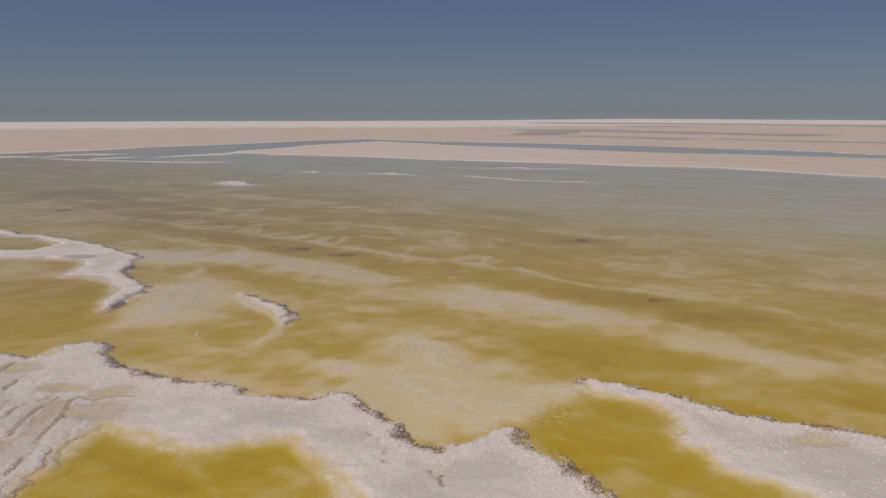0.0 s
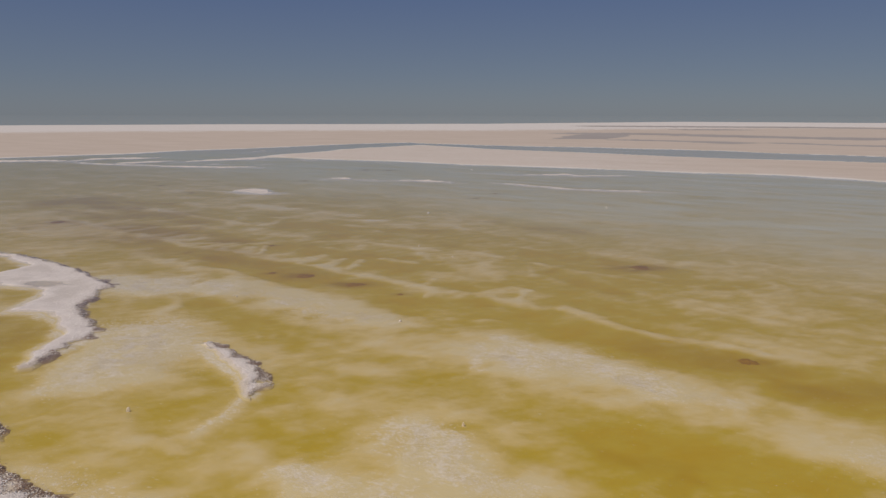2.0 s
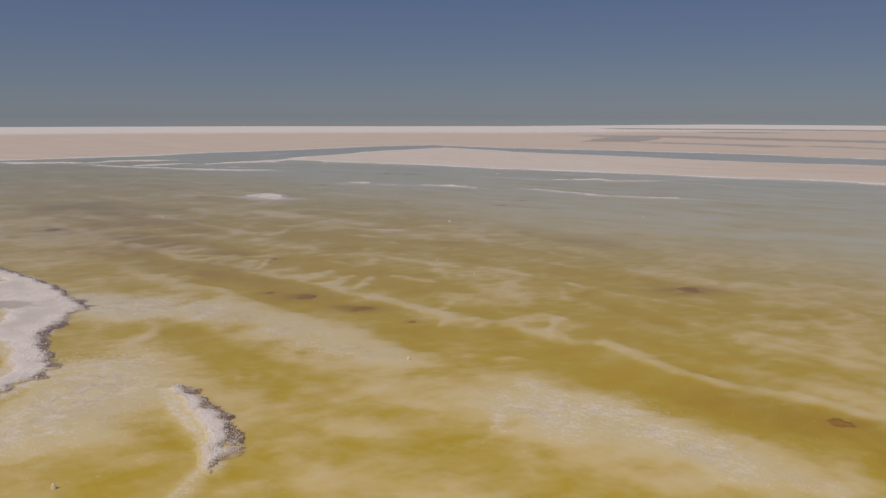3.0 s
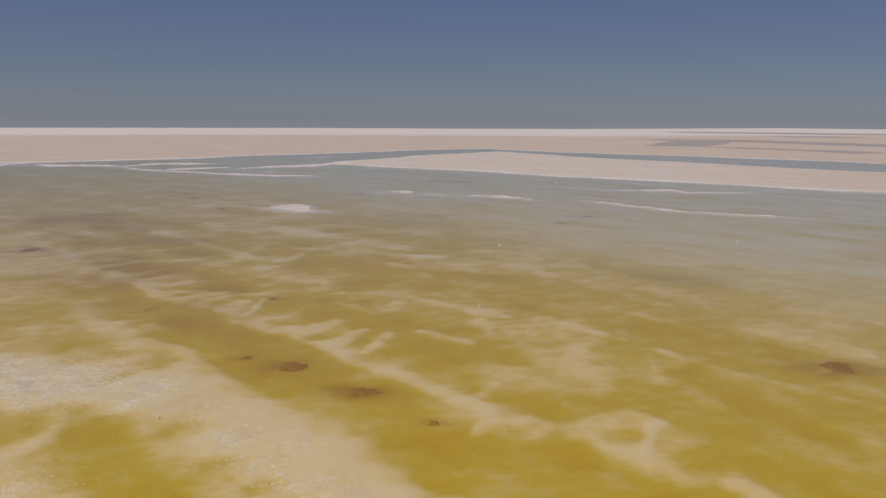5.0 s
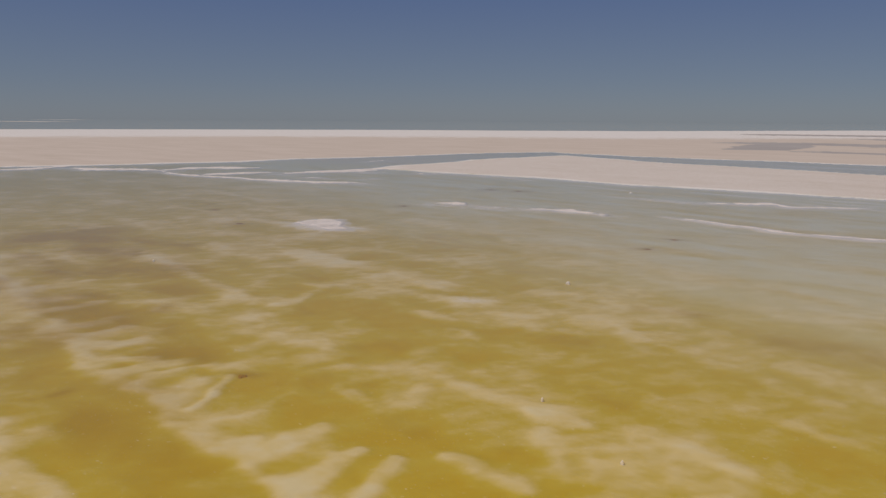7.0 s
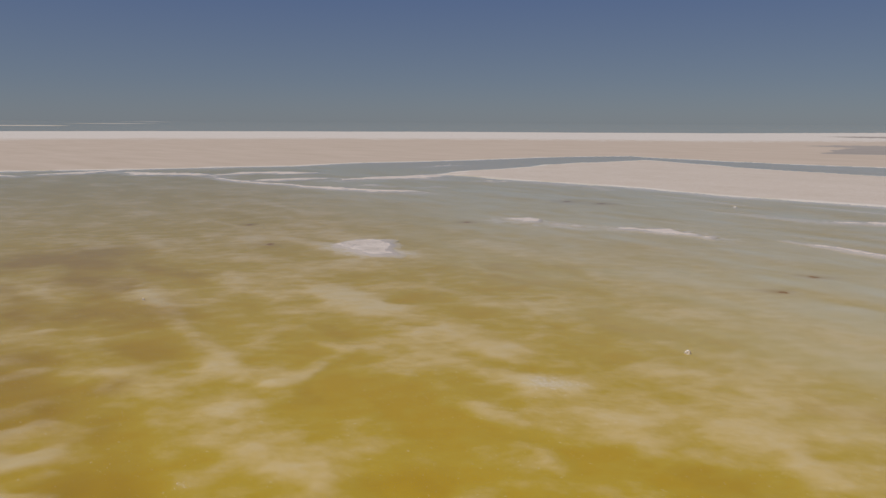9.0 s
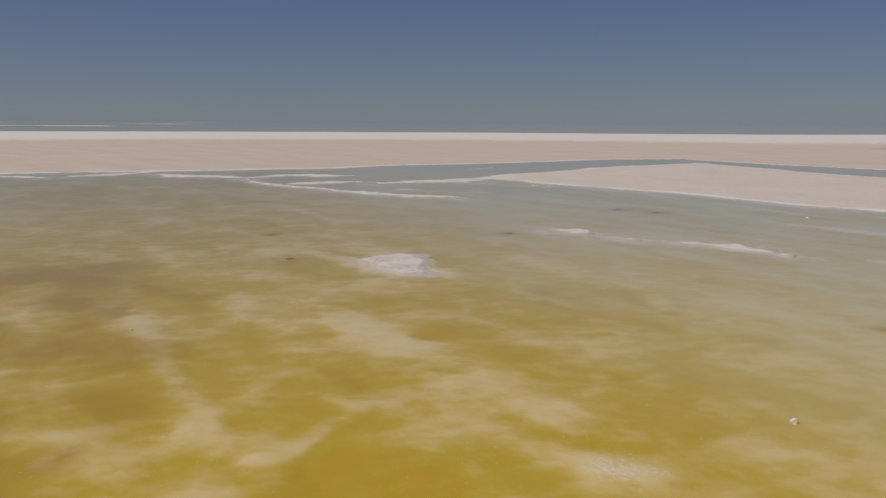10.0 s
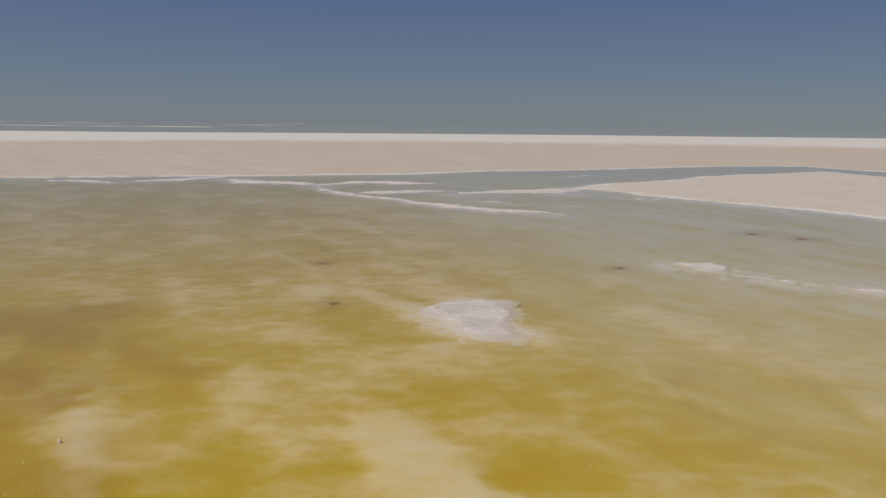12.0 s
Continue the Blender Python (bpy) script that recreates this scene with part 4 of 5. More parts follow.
shoal(0.40, 0.50, (-7.1, 61.4), (-6.4, 60.1))
deep(0.41, 0.85, (-7.1, 58.9), (-6.4, 57.5))
deep(0.59, 0.50, (-16.9, 64.7), (-14.4, 63.1))
deep(0.20, 0.85, (-8.3, 55.7), (-7.5, 56.2))
shoal(0.42, 0.90, (-22.3, 64.2), (-20.4, 63.5), (-18.5, 62.5))
shoal(0.36, 0.50, (-15.8, 62.2), (-14.5, 61.8))
crusty(0.49, 0.45, (-20.7, 63.3), (-19.2, 62.9))
crusty(0.56, 0.80, (-1.1, 16.9), (0.2, 14.9), (1.4, 14.9))
crusty(0.67, 0.45, (-1.9, 16.9), (-0.3, 15.8), (2.0, 14.9))
crusty(0.34, 0.45, (-1.2, 18.6), (0.9, 16.9))
crusty(0.36, 0.45, (-7.1, 17.3), (-5.2, 16.4), (-4.2, 16.0))
crusty(0.29, 0.45, (-2.8, 16.2), (-1.8, 15.8), (-0.7, 14.0))
crusty(0.27, 0.45, (-0.5, 13.7), (0.1, 13.0))
shoal(0.30, 0.50, (-8.2, 18.1), (-6.0, 16.9), (-4.3, 16.0), (-3.0, 15.8))
crusty(0.36, 0.45, (-1.1, 18.9), (-0.3, 18.7), (0.3, 18.5))
crusty(0.31, 0.45, (-0.6, 17.6), (0.4, 17.5), (1.4, 17.3))
crusty(0.45, 0.45, (0.1, 24.9), (2.4, 23.3), (4.5, 21.9))
crusty(0.49, 0.45, (-6.0, 29.0), (-3.8, 27.3), (-2.4, 27.1))
crusty(0.57, 0.45, (-8.3, 30.8), (-6.3, 29.8), (-4.4, 29.0))
crusty(0.34, 0.45, (-4.0, 28.1), (-2.7, 27.4))
shoal(0.42, 0.50, (-32.0, 56.8), (-25.5, 52.8), (-20.0, 48.6))
deep(0.83, 0.50, (-24.8, 49.9), (-20.5, 47.3))
shoal(0.33, 0.50, (-23.8, 53.3), (-20.3, 51.1))
shoal(0.60, 0.50, (-9.7, 51.9), (-8.1, 50.6), (-6.9, 50.5))
deep(0.72, 0.50, (-13.3, 51.7), (-10.3, 50.0), (-8.0, 48.5))
deep(1.30, 0.50, (-9.9, 45.6), (-6.9, 44.9))
deep(0.63, 0.50, (-2.1, 41.7), (-1.3, 41.0))
deep(0.50, 0.50, (-5.7, 37.2), (-4.3, 35.6), (-2.9, 34.8))
deep(0.90, 0.50, (-9.3, 38.7), (-8.3, 39.6))
shoal(0.20, 0.90, (-7.0, 36.0), (-6.6, 37.3))
shoal(0.17, 0.90, (-5.8, 35.1), (-5.5, 36.6))
shoal(0.15, 0.90, (-4.9, 34.7), (-4.7, 36.4))
shoal(0.11, 0.90, (-9.4, 37.5), (-9.6, 39.4))
# brown algae on the left, painted stronger to stand in for lens vignetting
murk(0.68, 0.40, (-19.0, 45.0), (-15.6, 42.8), (-13.5, 40.7))
murk(0.51, 0.40, (-15.1, 43.4), (-12.3, 41.6), (-10.9, 40.5))
murk(1.65, 0.40, (-20.7, 48.5), (-19.1, 48.8), (-18.5, 49.5))
murk(1.14, 0.40, (-17.3, 46.2), (-15.9, 46.8))
murk(1.29, 0.40, (-22.5, 45.7), (-18.7, 43.9))
murk(0.85, 0.40, (-14.1, 37.7), (-11.3, 36.8), (-8.7, 35.5))
murk(1.16, 0.40, (-23.5, 44.3), (-19.6, 42.5), (-15.6, 40.1))
murk(0.99, 0.40, (-15.8, 26.3), (-12.5, 24.6))
murk(0.21, 0.40, (-6.4, 12.7), (-5.2, 12.1), (-4.1, 11.5))
murk(0.49, 0.40, (-13.9, 26.8), (-11.9, 25.2))
murk(0.65, 0.40, (-26.7, 54.4), (-22.8, 52.5), (-21.4, 51.1))
murk(0.69, 0.40, (-24.0, 56.0), (-20.9, 55.1))
murk(0.68, 0.55, (-17.8, 44.4), (-14.6, 42.5), (-12.1, 40.7))
murk(0.61, 0.55, (-25.9, 51.0), (-20.9, 47.8))
murk(1.00, 0.55, (-19.8, 45.7), (-17.7, 45.4))
murk(1.02, 0.55, (-22.5, 45.7), (-18.9, 44.7), (-15.0, 41.8))
murk(1.05, 0.55, (-18.7, 41.6), (-15.2, 40.8))
murk(1.39, 0.55, (-24.2, 53.1), (-21.9, 52.7))
murk(1.72, 0.55, (-20.6, 48.6), (-19.1, 49.2), (-19.0, 50.3))
murk(0.48, 0.55, (-14.9, 44.2), (-15.0, 44.6))
murk(2.03, 0.55, (-28.5, 54.8), (-28.0, 57.3))
murk(1.61, 0.55, (-29.3, 55.6), (-26.8, 55.6), (-25.5, 55.7))
crusty(0.95, 0.80, (-12.8, 31.5), (-11.4, 31.7), (-10.1, 31.2))
crusty(0.84, 0.80, (-9.7, 25.9), (-8.7, 26.2))
crusty(0.82, 0.80, (-8.6, 22.8), (-8.4, 23.9), (-8.0, 24.6))
crusty(0.93, 0.45, (-8.1, 22.1), (-7.5, 22.9), (-7.5, 24.0))
shoal(0.85, 0.50, (-8.2, 22.3), (-8.1, 23.7), (-8.1, 24.9))
crusty(0.41, 0.80, (0.3, 24.3), (1.0, 24.1), (1.4, 23.1))
crusty(0.57, 0.80, (1.4, 24.4), (2.5, 24.0), (3.1, 23.1))
crusty(0.46, 0.80, (3.1, 23.1), (4.0, 22.5), (4.3, 21.8))
shoal(0.17, 0.50, (-4.0, 20.1), (-3.1, 19.3), (-3.7, 20.4))
shoal(0.15, 0.50, (-5.9, 18.9), (-4.9, 18.2))
shoal(0.15, 0.50, (-2.7, 21.4), (-3.0, 20.4))
shoal(0.22, 0.50, (-3.8, 17.8), (-3.6, 18.5))
shoal(0.24, 0.50, (-6.9, 19.5), (-6.0, 18.6))
shoal(0.25, 0.50, (-4.3, 17.7), (-4.1, 18.6))
shoal(0.50, 0.50, (-2.6, 20.7), (-1.6, 19.6))
shoal(0.39, 0.50, (1.2, 19.6), (2.1, 18.6))
shoal(0.48, 0.50, (4.9, 16.9), (6.1, 16.6))
shoal(0.26, 0.50, (-6.1, 24.8), (-4.6, 23.7))
shoal(0.28, 0.50, (-4.0, 25.0), (-3.1, 24.5))
shoal(0.31, 0.50, (-2.1, 22.7), (-1.3, 23.3))
shoal(0.33, 0.50, (-9.6, 28.1), (-9.6, 29.1))
shoal(0.30, 0.50, (-5.7, 21.1), (-5.2, 21.3))
crusty(0.59, 0.80, (-13.0, 31.6), (-11.8, 31.2), (-10.8, 30.6))
crusty(0.37, 0.80, (-12.7, 31.6), (-11.4, 31.0))
deep(1.84, 0.50, (-29.6, 55.2), (-24.7, 53.8))
deep(1.13, 0.50, (-22.3, 49.7), (-18.4, 48.8))
deep(1.09, 0.50, (-19.2, 46.4), (-16.8, 46.5))
deep(0.28, 0.85, (-15.5, 43.6), (-13.9, 42.7))
shoal(0.16, 0.50, (-20.4, 52.0), (-18.4, 50.6))
shoal(0.18, 0.50, (-16.7, 48.9), (-14.4, 47.5))
shoal(0.22, 0.90, (-11.7, 46.1), (-11.4, 46.4), (-11.5, 47.5))
deep(0.67, 0.50, (-12.4, 47.5), (-12.1, 48.0))
deep(2.68, 0.50, (-27.3, 55.1), (-25.3, 56.3))
deep(0.82, 0.50, (-21.1, 53.7), (-18.2, 52.7))
deep(0.40, 0.85, (-19.7, 49.8), (-17.8, 48.9))
deep(0.76, 0.50, (-16.3, 50.5), (-14.4, 50.6))
deep(1.20, 0.50, (-23.8, 57.1), (-20.8, 56.7))
shoal(0.19, 0.50, (-20.2, 51.6), (-18.7, 50.3), (-16.6, 48.9))
deep(1.12, 0.50, (-14.8, 57.8), (-12.5, 58.0))
deep(0.64, 0.50, (-12.3, 54.5), (-11.1, 54.5))
deep(0.81, 0.50, (-10.9, 57.1), (-9.2, 56.2))
shoal(0.32, 0.50, (-12.1, 56.4), (-10.7, 55.8), (-9.3, 54.7))
deep(0.53, 0.50, (-9.0, 53.8), (-8.2, 54.0))
deep(0.46, 0.50, (-8.9, 29.4), (-7.3, 27.7), (-6.2, 26.4))
deep(0.44, 0.85, (-8.8, 28.8), (-7.3, 27.5), (-5.8, 26.7))
deep(0.65, 0.50, (-10.3, 28.5), (-10.1, 29.3))
deep(1.07, 0.50, (-16.4, 35.5), (-15.5, 36.2))
deep(0.51, 0.50, (-12.9, 34.0), (-11.8, 33.7))
shoal(0.16, 0.50, (-9.9, 29.7), (-9.3, 28.7), (-9.3, 27.8))
crusty(0.50, 0.80, (-12.7, 31.2), (-11.0, 30.5))
shoal(0.65, 0.50, (-7.6, 23.7), (-7.0, 24.1))
shoal(0.60, 0.90, (6.7, 19.7), (7.9, 18.5), (8.7, 17.6))
crusty(0.56, 0.45, (7.3, 18.9), (8.6, 17.8))
shoal(0.50, 0.50, (8.8, 17.8), (10.2, 16.7))
deep(0.44, 0.62, (7.1, 23.3), (8.7, 21.9), (10.4, 20.2), (11.8, 19.4))
shoal(0.35, 0.50, (7.3, 26.0), (9.5, 24.0), (11.1, 21.6), (12.5, 20.7))
deep(0.64, 0.30, (9.8, 27.4), (12.1, 25.6), (14.3, 23.7))


def bed(x, y):
    """The lake bed at each place: bloom (how deep and yellow the brine stands), salt, sand, mud, and the height."""
    c, s = math.cos(radians(-33)), math.sin(radians(-33))
    wx, wy = warp(x, y, 2.6, 0.45, 3)
    u, v = c * wx + s * wy, -s * wx + c * wy
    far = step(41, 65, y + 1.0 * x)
    bands = fbm(u / 7.0, v / 2.2, 4, 11) - 0.5
    patches = fbm(x / 9.0, y / 9.0, 3, 21) - 0.5
    qx, qy = warp(x, y, 1.3, 0.7, 95)
    blobs = step(0.28, 0.72, fbm((c * qx + s * qy) / 2.6, (-s * qx + c * qy) / 1.4, 4, 91, 0.45)) - 0.5
    rc, rs = math.cos(radians(58)), math.sin(radians(58))
    ripples = step(0.35, 0.7, fbm((rc * qx + rs * qy) / 1.9, (-rs * qx + rc * qy) / 0.6, 3, 111)) - 0.5
    wisps = fbm(qx / 0.6 + 9, qy / 0.7, 3, 31) - 0.5
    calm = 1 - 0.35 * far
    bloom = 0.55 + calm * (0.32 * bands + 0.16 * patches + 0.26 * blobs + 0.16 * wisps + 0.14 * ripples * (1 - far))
    salt = np.zeros(x.shape)
    sx, sy = warp(x, y, 0.9, 0.13, 131)
    sx, sy = warp(sx, sy, 3.0, 0.22, 231)
    feather = step(0.25, 0.72, 0.6 * fbm((rc * qx + rs * qy) / 1.0, (-rs * qx + rc * qy) / 0.42, 4, 141) + 0.4 * fbm(x / 0.5, y / 0.5, 3, 151))
    fringe = fbm(x / 0.45, y / 0.6, 3, 161) - 0.5
    for level, pts in AREAS:
        d = outline(sx, sy, pts, 1.5) + 0.5 * fringe + 0.25 * wisps
        bloom = bloom + (level + 0.30 * blobs + 0.22 * wisps + 0.10 * ripples - bloom) * 0.8 * step(0.40, -0.40, d)
    for level, width, amount, pts in PAINT:
        d = along(sx, sy, pts, 2.2 * width) / width
        g = amount * step(1.8, 0.3, d + 1.0 * fringe) * (0.6 + 0.5 * feather + 0.25 * (amount > 0.8) if level < 0.5 else 0.9 + 0.4 * wisps)
        bloom = bloom + (level + 0.22 * blobs + 0.12 * wisps - bloom) * np.clip(g, 0, 0.95)
    grain = fbm(x / 0.30, y / 0.22, 3, 41)
    for width, amount, pts in CRUSTS:
        d = along(sx, sy, pts, 4.0 * width)
        g = np.exp(-((d / (1.5 * width)) ** 2))
        bloom = bloom - 0.30 * amount * g
        salt = np.maximum(salt, 0.56 * amount * g * (0.6 + 0.8 * grain))
    # shallow margins round the crusts
    for pts, reach in ((FRONT_RIDGE, 0.40), (LEFT_ISLAND, 0.40), (HOOK, 0.35), (RIGHT_RIDGE, 0.40), (MID_ISLAND, 1.6)):
        d = outline(sx, sy, pts, 3.0) + 0.5 * reach * (blobs + wisps)
        bloom = np.minimum(bloom, np.maximum(0.28 + 0.7 * d / reach, 0.0) + step(0.8 * reach, 1.6 * reach, d))
        salt = np.maximum(salt, (0.65 if reach > 1 else 0.5) * step(0.6 * reach, -0.4 * reach, d) * (step(0.25, 0.65, grain + 0.15) if reach > 1 else 1))
    d = outline(wx, wy, SHOAL_PATCH, 3.0)
    bloom = bloom - 0.35 * step(0.6, -0.4, d)
    salt = np.maximum(salt, 0.55 * step(0.5, -0.5, d) * step(0.28, 0.62, grain))
    for width, pts in BAR_COURSES:
        d = along(sx, sy, pts, 5.0 * width)
        salt = np.maximum(salt, 0.8 * np.exp(-((d / (1.2 * width)) ** 2)) * step(0.1, 0.65, grain + 0.8 * wisps))
    bloom = np.clip(bloom, 0.0, 1.0)
    # greyer, paler bed far out and beside the far land
    far_grey = far * (0.62 + 0.5 * bands + 0.95 * (fbm(u / 3.4, v / 1.2, 4, 101) - 0.5))
    stain = np.zeros(x.shape)
    for px, py, length, width in MATS:
        stain = np.maximum(stain, (1.15 if py < 50 else 0.6) * np.exp(-2.2 * (((sx - px) / length) ** 2 + ((sy - py) / width) ** 2)) * (0.7 + 1.2 * wisps))
    # land: the beige peninsula, the far flats and what lies on them
    fx, fy = warp(x, y, 9.0, 1.6, 61)
    pen = outline(fx, fy, PENINSULA, 30.0)
    flats = outline(fx, fy, FAR_SHORE + FAR_EDGE, 25.0)
    land = np.minimum(pen, flats)
    sand = step(0.5, -1.5, land)
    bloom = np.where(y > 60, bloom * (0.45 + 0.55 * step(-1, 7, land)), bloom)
    far_grey = np.maximum(far_grey, 0.35 * step(9, 2, land) * (y > 60))
    ragged = fbm(u / 6.0, v / 1.2, 4, 71)
    salt = np.maximum(salt, step(0.0, 1.0, np.exp(-((land / 1.4) ** 2)) * 1.0 - 0.2 + 1.0 * (ragged - 0.5)) * step(5, 1.5, np.abs(land)) * (y > 55))
    # ragged salt strips off the peninsula's shore
    shreds = fbm(u / 11.0, v / 1.0, 4, 75, 0.5)
    strip = step(0.0, 1.5, pen) * step(24, 12, pen) * (flats > 0) * step(0.52, 0.70, shreds - 0.006 * pen + 0.03 * step(0, 40, x)) * step(-30, 5, x)
    salt, bloom = np.maximum(salt, 0.55 * strip), bloom * (1 - 0.7 * strip)
    salt = np.maximum(salt, 0.42 * step(0.5, -1.5, pen) * step(55, 10, x + 20 * (ragged - 0.5)))  # the peninsula's paler tip
    rim = step(2, -8, flats) * step(215, 275, np.hypot(x, y - 25) + 60 * (ragged - 0.5) + 0.7 * np.minimum(-x, 0))
    salt = np.maximum(salt, 0.8 * rim)
    height = np.where(land < 0, 0.03 + 0.07 * step(0, -30, land), -0.05 - 0.06 * bloom)
    height = height + 0.02 * (ragged - 0.5) + 0.03 * strip
    # dried ponds and damp streaks on the far flats
    wet = step(0.5, -2.0, outline(fx, fy, POND, 6.0))
    for width, pts in ((13.0, [(30.2, 239.6), (38.2, 240.3), (53.9, 231.6), (65.9, 214.7), (78.1, 205.1), (89.3, 196.4)]), (6.5, [(32.4, 182), (42.1, 174.9), (50.6, 166.7)]), (26.0, [(62.9, 378.4), (104.3, 367.3), (143.4, 356.8)]), (4.5, [(61.9, 162.5), (72.9, 152.7), (85.7, 149.3)]), (14.0, [(80.8, 299.9), (88.8, 300.7)]), (22.0, [(163.4, 338.3), (182.4, 315.9)]), (3.5, [(59, 165), (85, 147), (105, 130)])):
        wet = np.maximum(wet, step(width, 0.3 * width, along(fx, fy, pts, 4 * width) + 0.9 * width * (ragged - 0.5)))
    brim = step(0.1, 0.4, wet)
    height, salt = height * (1 - brim) + 0.012 * brim, salt * (1 - brim)  # damp mud in the hollows
    sand = np.maximum(sand, 0.6 * step(98, 112, y + 0.35 * x))
    # white spits beyond the flats
    for width, pts in ((9, [(-560, 560), (-700, 500), (-980, 420)]), (14, [(-800, 900), (-1300, 830), (-1700, 620)]), (30, [(-1500, 1800), (-2600, 1500), (-3200, 1100)])):
        d = along(fx, fy, pts, 4.0 * width)
        spit = step(width, 0.3 * width, d)
        salt, height = np.maximum(salt, spit), np.maximum(height, -0.2 + 0.5 * spit)
    for width, amount, pts in MURKS:
        d = along(sx, sy, pts, 3.0 * width)
        stain = np.maximum(stain, amount * np.exp(-((d / width) ** 2)) * (0.75 + 0.7 * blobs + 0.6 * wisps))
    stain = np.maximum(stain, 0.22 * step(0.56, 0.74, fbm(u / 2.5, v / 0.9, 4, 81)) * step(0.62, 0.9, bloom) * (1 - far))
    return {"damp": 0.9 * brim, "bloom": bloom, "salt": np.clip(salt, 0, 1), "sand": sand, "far_grey": np.clip(far_grey, 0, 1), "stain": np.clip(stain, 0, 1)}, height


def spaced(stops):
    """Places along an axis: (from, to, step) stretches end to end."""
    return np.unique(np.concatenate([np.linspace(a, b, max(2, int(round((b - a) / s)) + 1)) for a, b, s in stops]).round(3))


# ---- ground and brine ----
gx = spaced([(-5000, -1600, 340), (-1600, -600, 50), (-600, -160, 11), (-160, -70, 1.5), (-70, -34, 0.45), (-34, -14, 0.16), (-14, 14, 0.09), (14, 45, 0.45), (45, 160, 2.0), (160, 640, 16), (640, 5000, 436)])
gy = spaced([(-3000, -200, 400), (-200, -30, 8), (-30, 0, 0.8), (0, 9, 0.25), (9, 40, 0.09), (40, 70, 0.16), (70, 115, 0.42), (115, 180, 0.9), (180, 460, 3.0), (460, 700, 10), (700, 2000, 50), (2000, 5000, 300)])
X, Y = np.meshgrid(gx, gy)
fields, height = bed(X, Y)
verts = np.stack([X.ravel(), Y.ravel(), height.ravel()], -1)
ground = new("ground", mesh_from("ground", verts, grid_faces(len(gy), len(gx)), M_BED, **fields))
tagged(ground, "salt lake bed with yellow algae, pale shoals and beige flats", "lake bed", kind="structure")
water_mesh = mesh_from("water", [(-5000, -3000, 0), (5000, -3000, 0), (5000, 5000, 0), (-5000, 5000, 0)], [(0, 1, 2, 3)], M_BRINE)
water = tagged(new("water", water_mesh), "clear shallow yellow-green brine covering the salt lake", "water", kind="structure")


# ---- salt crusts ----
def crust_field(x, y, pts, top, seed, grooves, pools, soft, foot, fray, holes, ledge, tracks, facing):
    """A low crust that rises out of the brine, with a broken strip of dark mud along the edge that faces one way."""
    wx, wy = warp(x, y, 6 * fray, fray, seed)
    wx, wy = warp(wx, wy, 0.35, 0.11, seed + 3)
    d = outline(wx, wy, pts, 2.0) + holes * (fbm(x / 0.7, y / 0.9, 4, seed + 31) - 0.45)
    dy, dx = np.gradient(outline(x, y, pts, 2.0), y[:, 0], x[0])
    lee = step(0.05, 0.75, (facing[0] * dx + facing[1] * dy) / (np.hypot(dx, dy) + 1e-6))
    lee = lee * ledge
    wet = fbm(x / 0.8, y / 0.8, 4, seed + 13)
    ragged = fbm(x / 0.10, y / 0.10, 2, seed + 11)
    clods = fbm(x / 0.26, y / 0.26, 3, seed + 43)
    bare = 1 - lee
    d = d + 0.7 * bare * soft * (fbm(x / 1.3, y / 1.0, 4, seed + 23) - 0.5) + 0.34 * lee * (clods - 0.5)
    shelf = lee * step(0.34, 0.54, wet)
    rise = step(0.10 + 0.45 * soft * bare, -0.16 - 0.35 * soft * bare, d)
    lumps = fbm(x / 0.5, y / 0.5, 4, seed + 7)
    nubs = vnoise(x / 0.07, y / 0.07, seed + 9)
    z = -foot + (foot + top * (0.35 + 1.0 * (lumps - 0.4))) * rise + (0.014 * (nubs - 0.5) + 0.03 * lee * np.maximum(clods - 0.45, 0) * step(-0.9, -0.1, d)) * rise
    strip = -0.012 - 0.30 * np.maximum(d, 0) + 0.05 * (ragged - 0.5)
    z = np.where((shelf > 0.1) & (d < 0.26), np.maximum(z, strip), z)
    mud = np.clip(shelf * step(-0.12, 0.0, d + 0.22 * (ragged - 0.5)) * step(0.36, 0.10, d + 0.14 * (ragged - 0.5)), 0, 0.85)
    tint = 0.5 * step(0.05, 0.3, d)
    slick = 0.6 * step(0.44, 0.66, fbm(x / 1.7, y / 1.2, 3, seed + 17)) * step(-0.35, -0.8, d)
    dirt = np.zeros(x.shape)
    if tracks:
        px, py, r, lean = tracks
        streak = step(0.50, 0.68, fbm((wx - lean * wy) / 0.16, wy / 2.4, 3, seed + 19)) * np.exp(-(np.hypot((x - px) / 1.0, (y - py) / 1.7) / r) ** 2)
        z, dirt = z - 0.03 * streak, 0.9 * streak
    for width, pts2 in grooves:
        g = np.exp(-((along(wx, wy, pts2, 4 * width) / width) ** 2)) * step(0.25, 0.5, lumps)
        z = z - 0.55 * width * g
        z, dirt, mud = z - 0.01 * g, np.maximum(dirt, 0.9 * g), np.maximum(mud, (0.85 if width < 0.04 else 0.3) * g * step(0.3, 0.45, ragged))
    for px, py, r in pools:
        g = np.exp(-(np.hypot((wx - px) / 1.5, wy - py) / r) ** 2)
        z = z - (top + 0.006) * g
        tint, slick = np.maximum(tint, 0.12 * g), np.maximum(slick, 0.9 * step(0.05, 0.5, g))
    return z, np.maximum(0.8 * np.clip(-z / 0.10, 0, 1) ** 1.8, tint * lee), mud, d, lee, dirt, slick


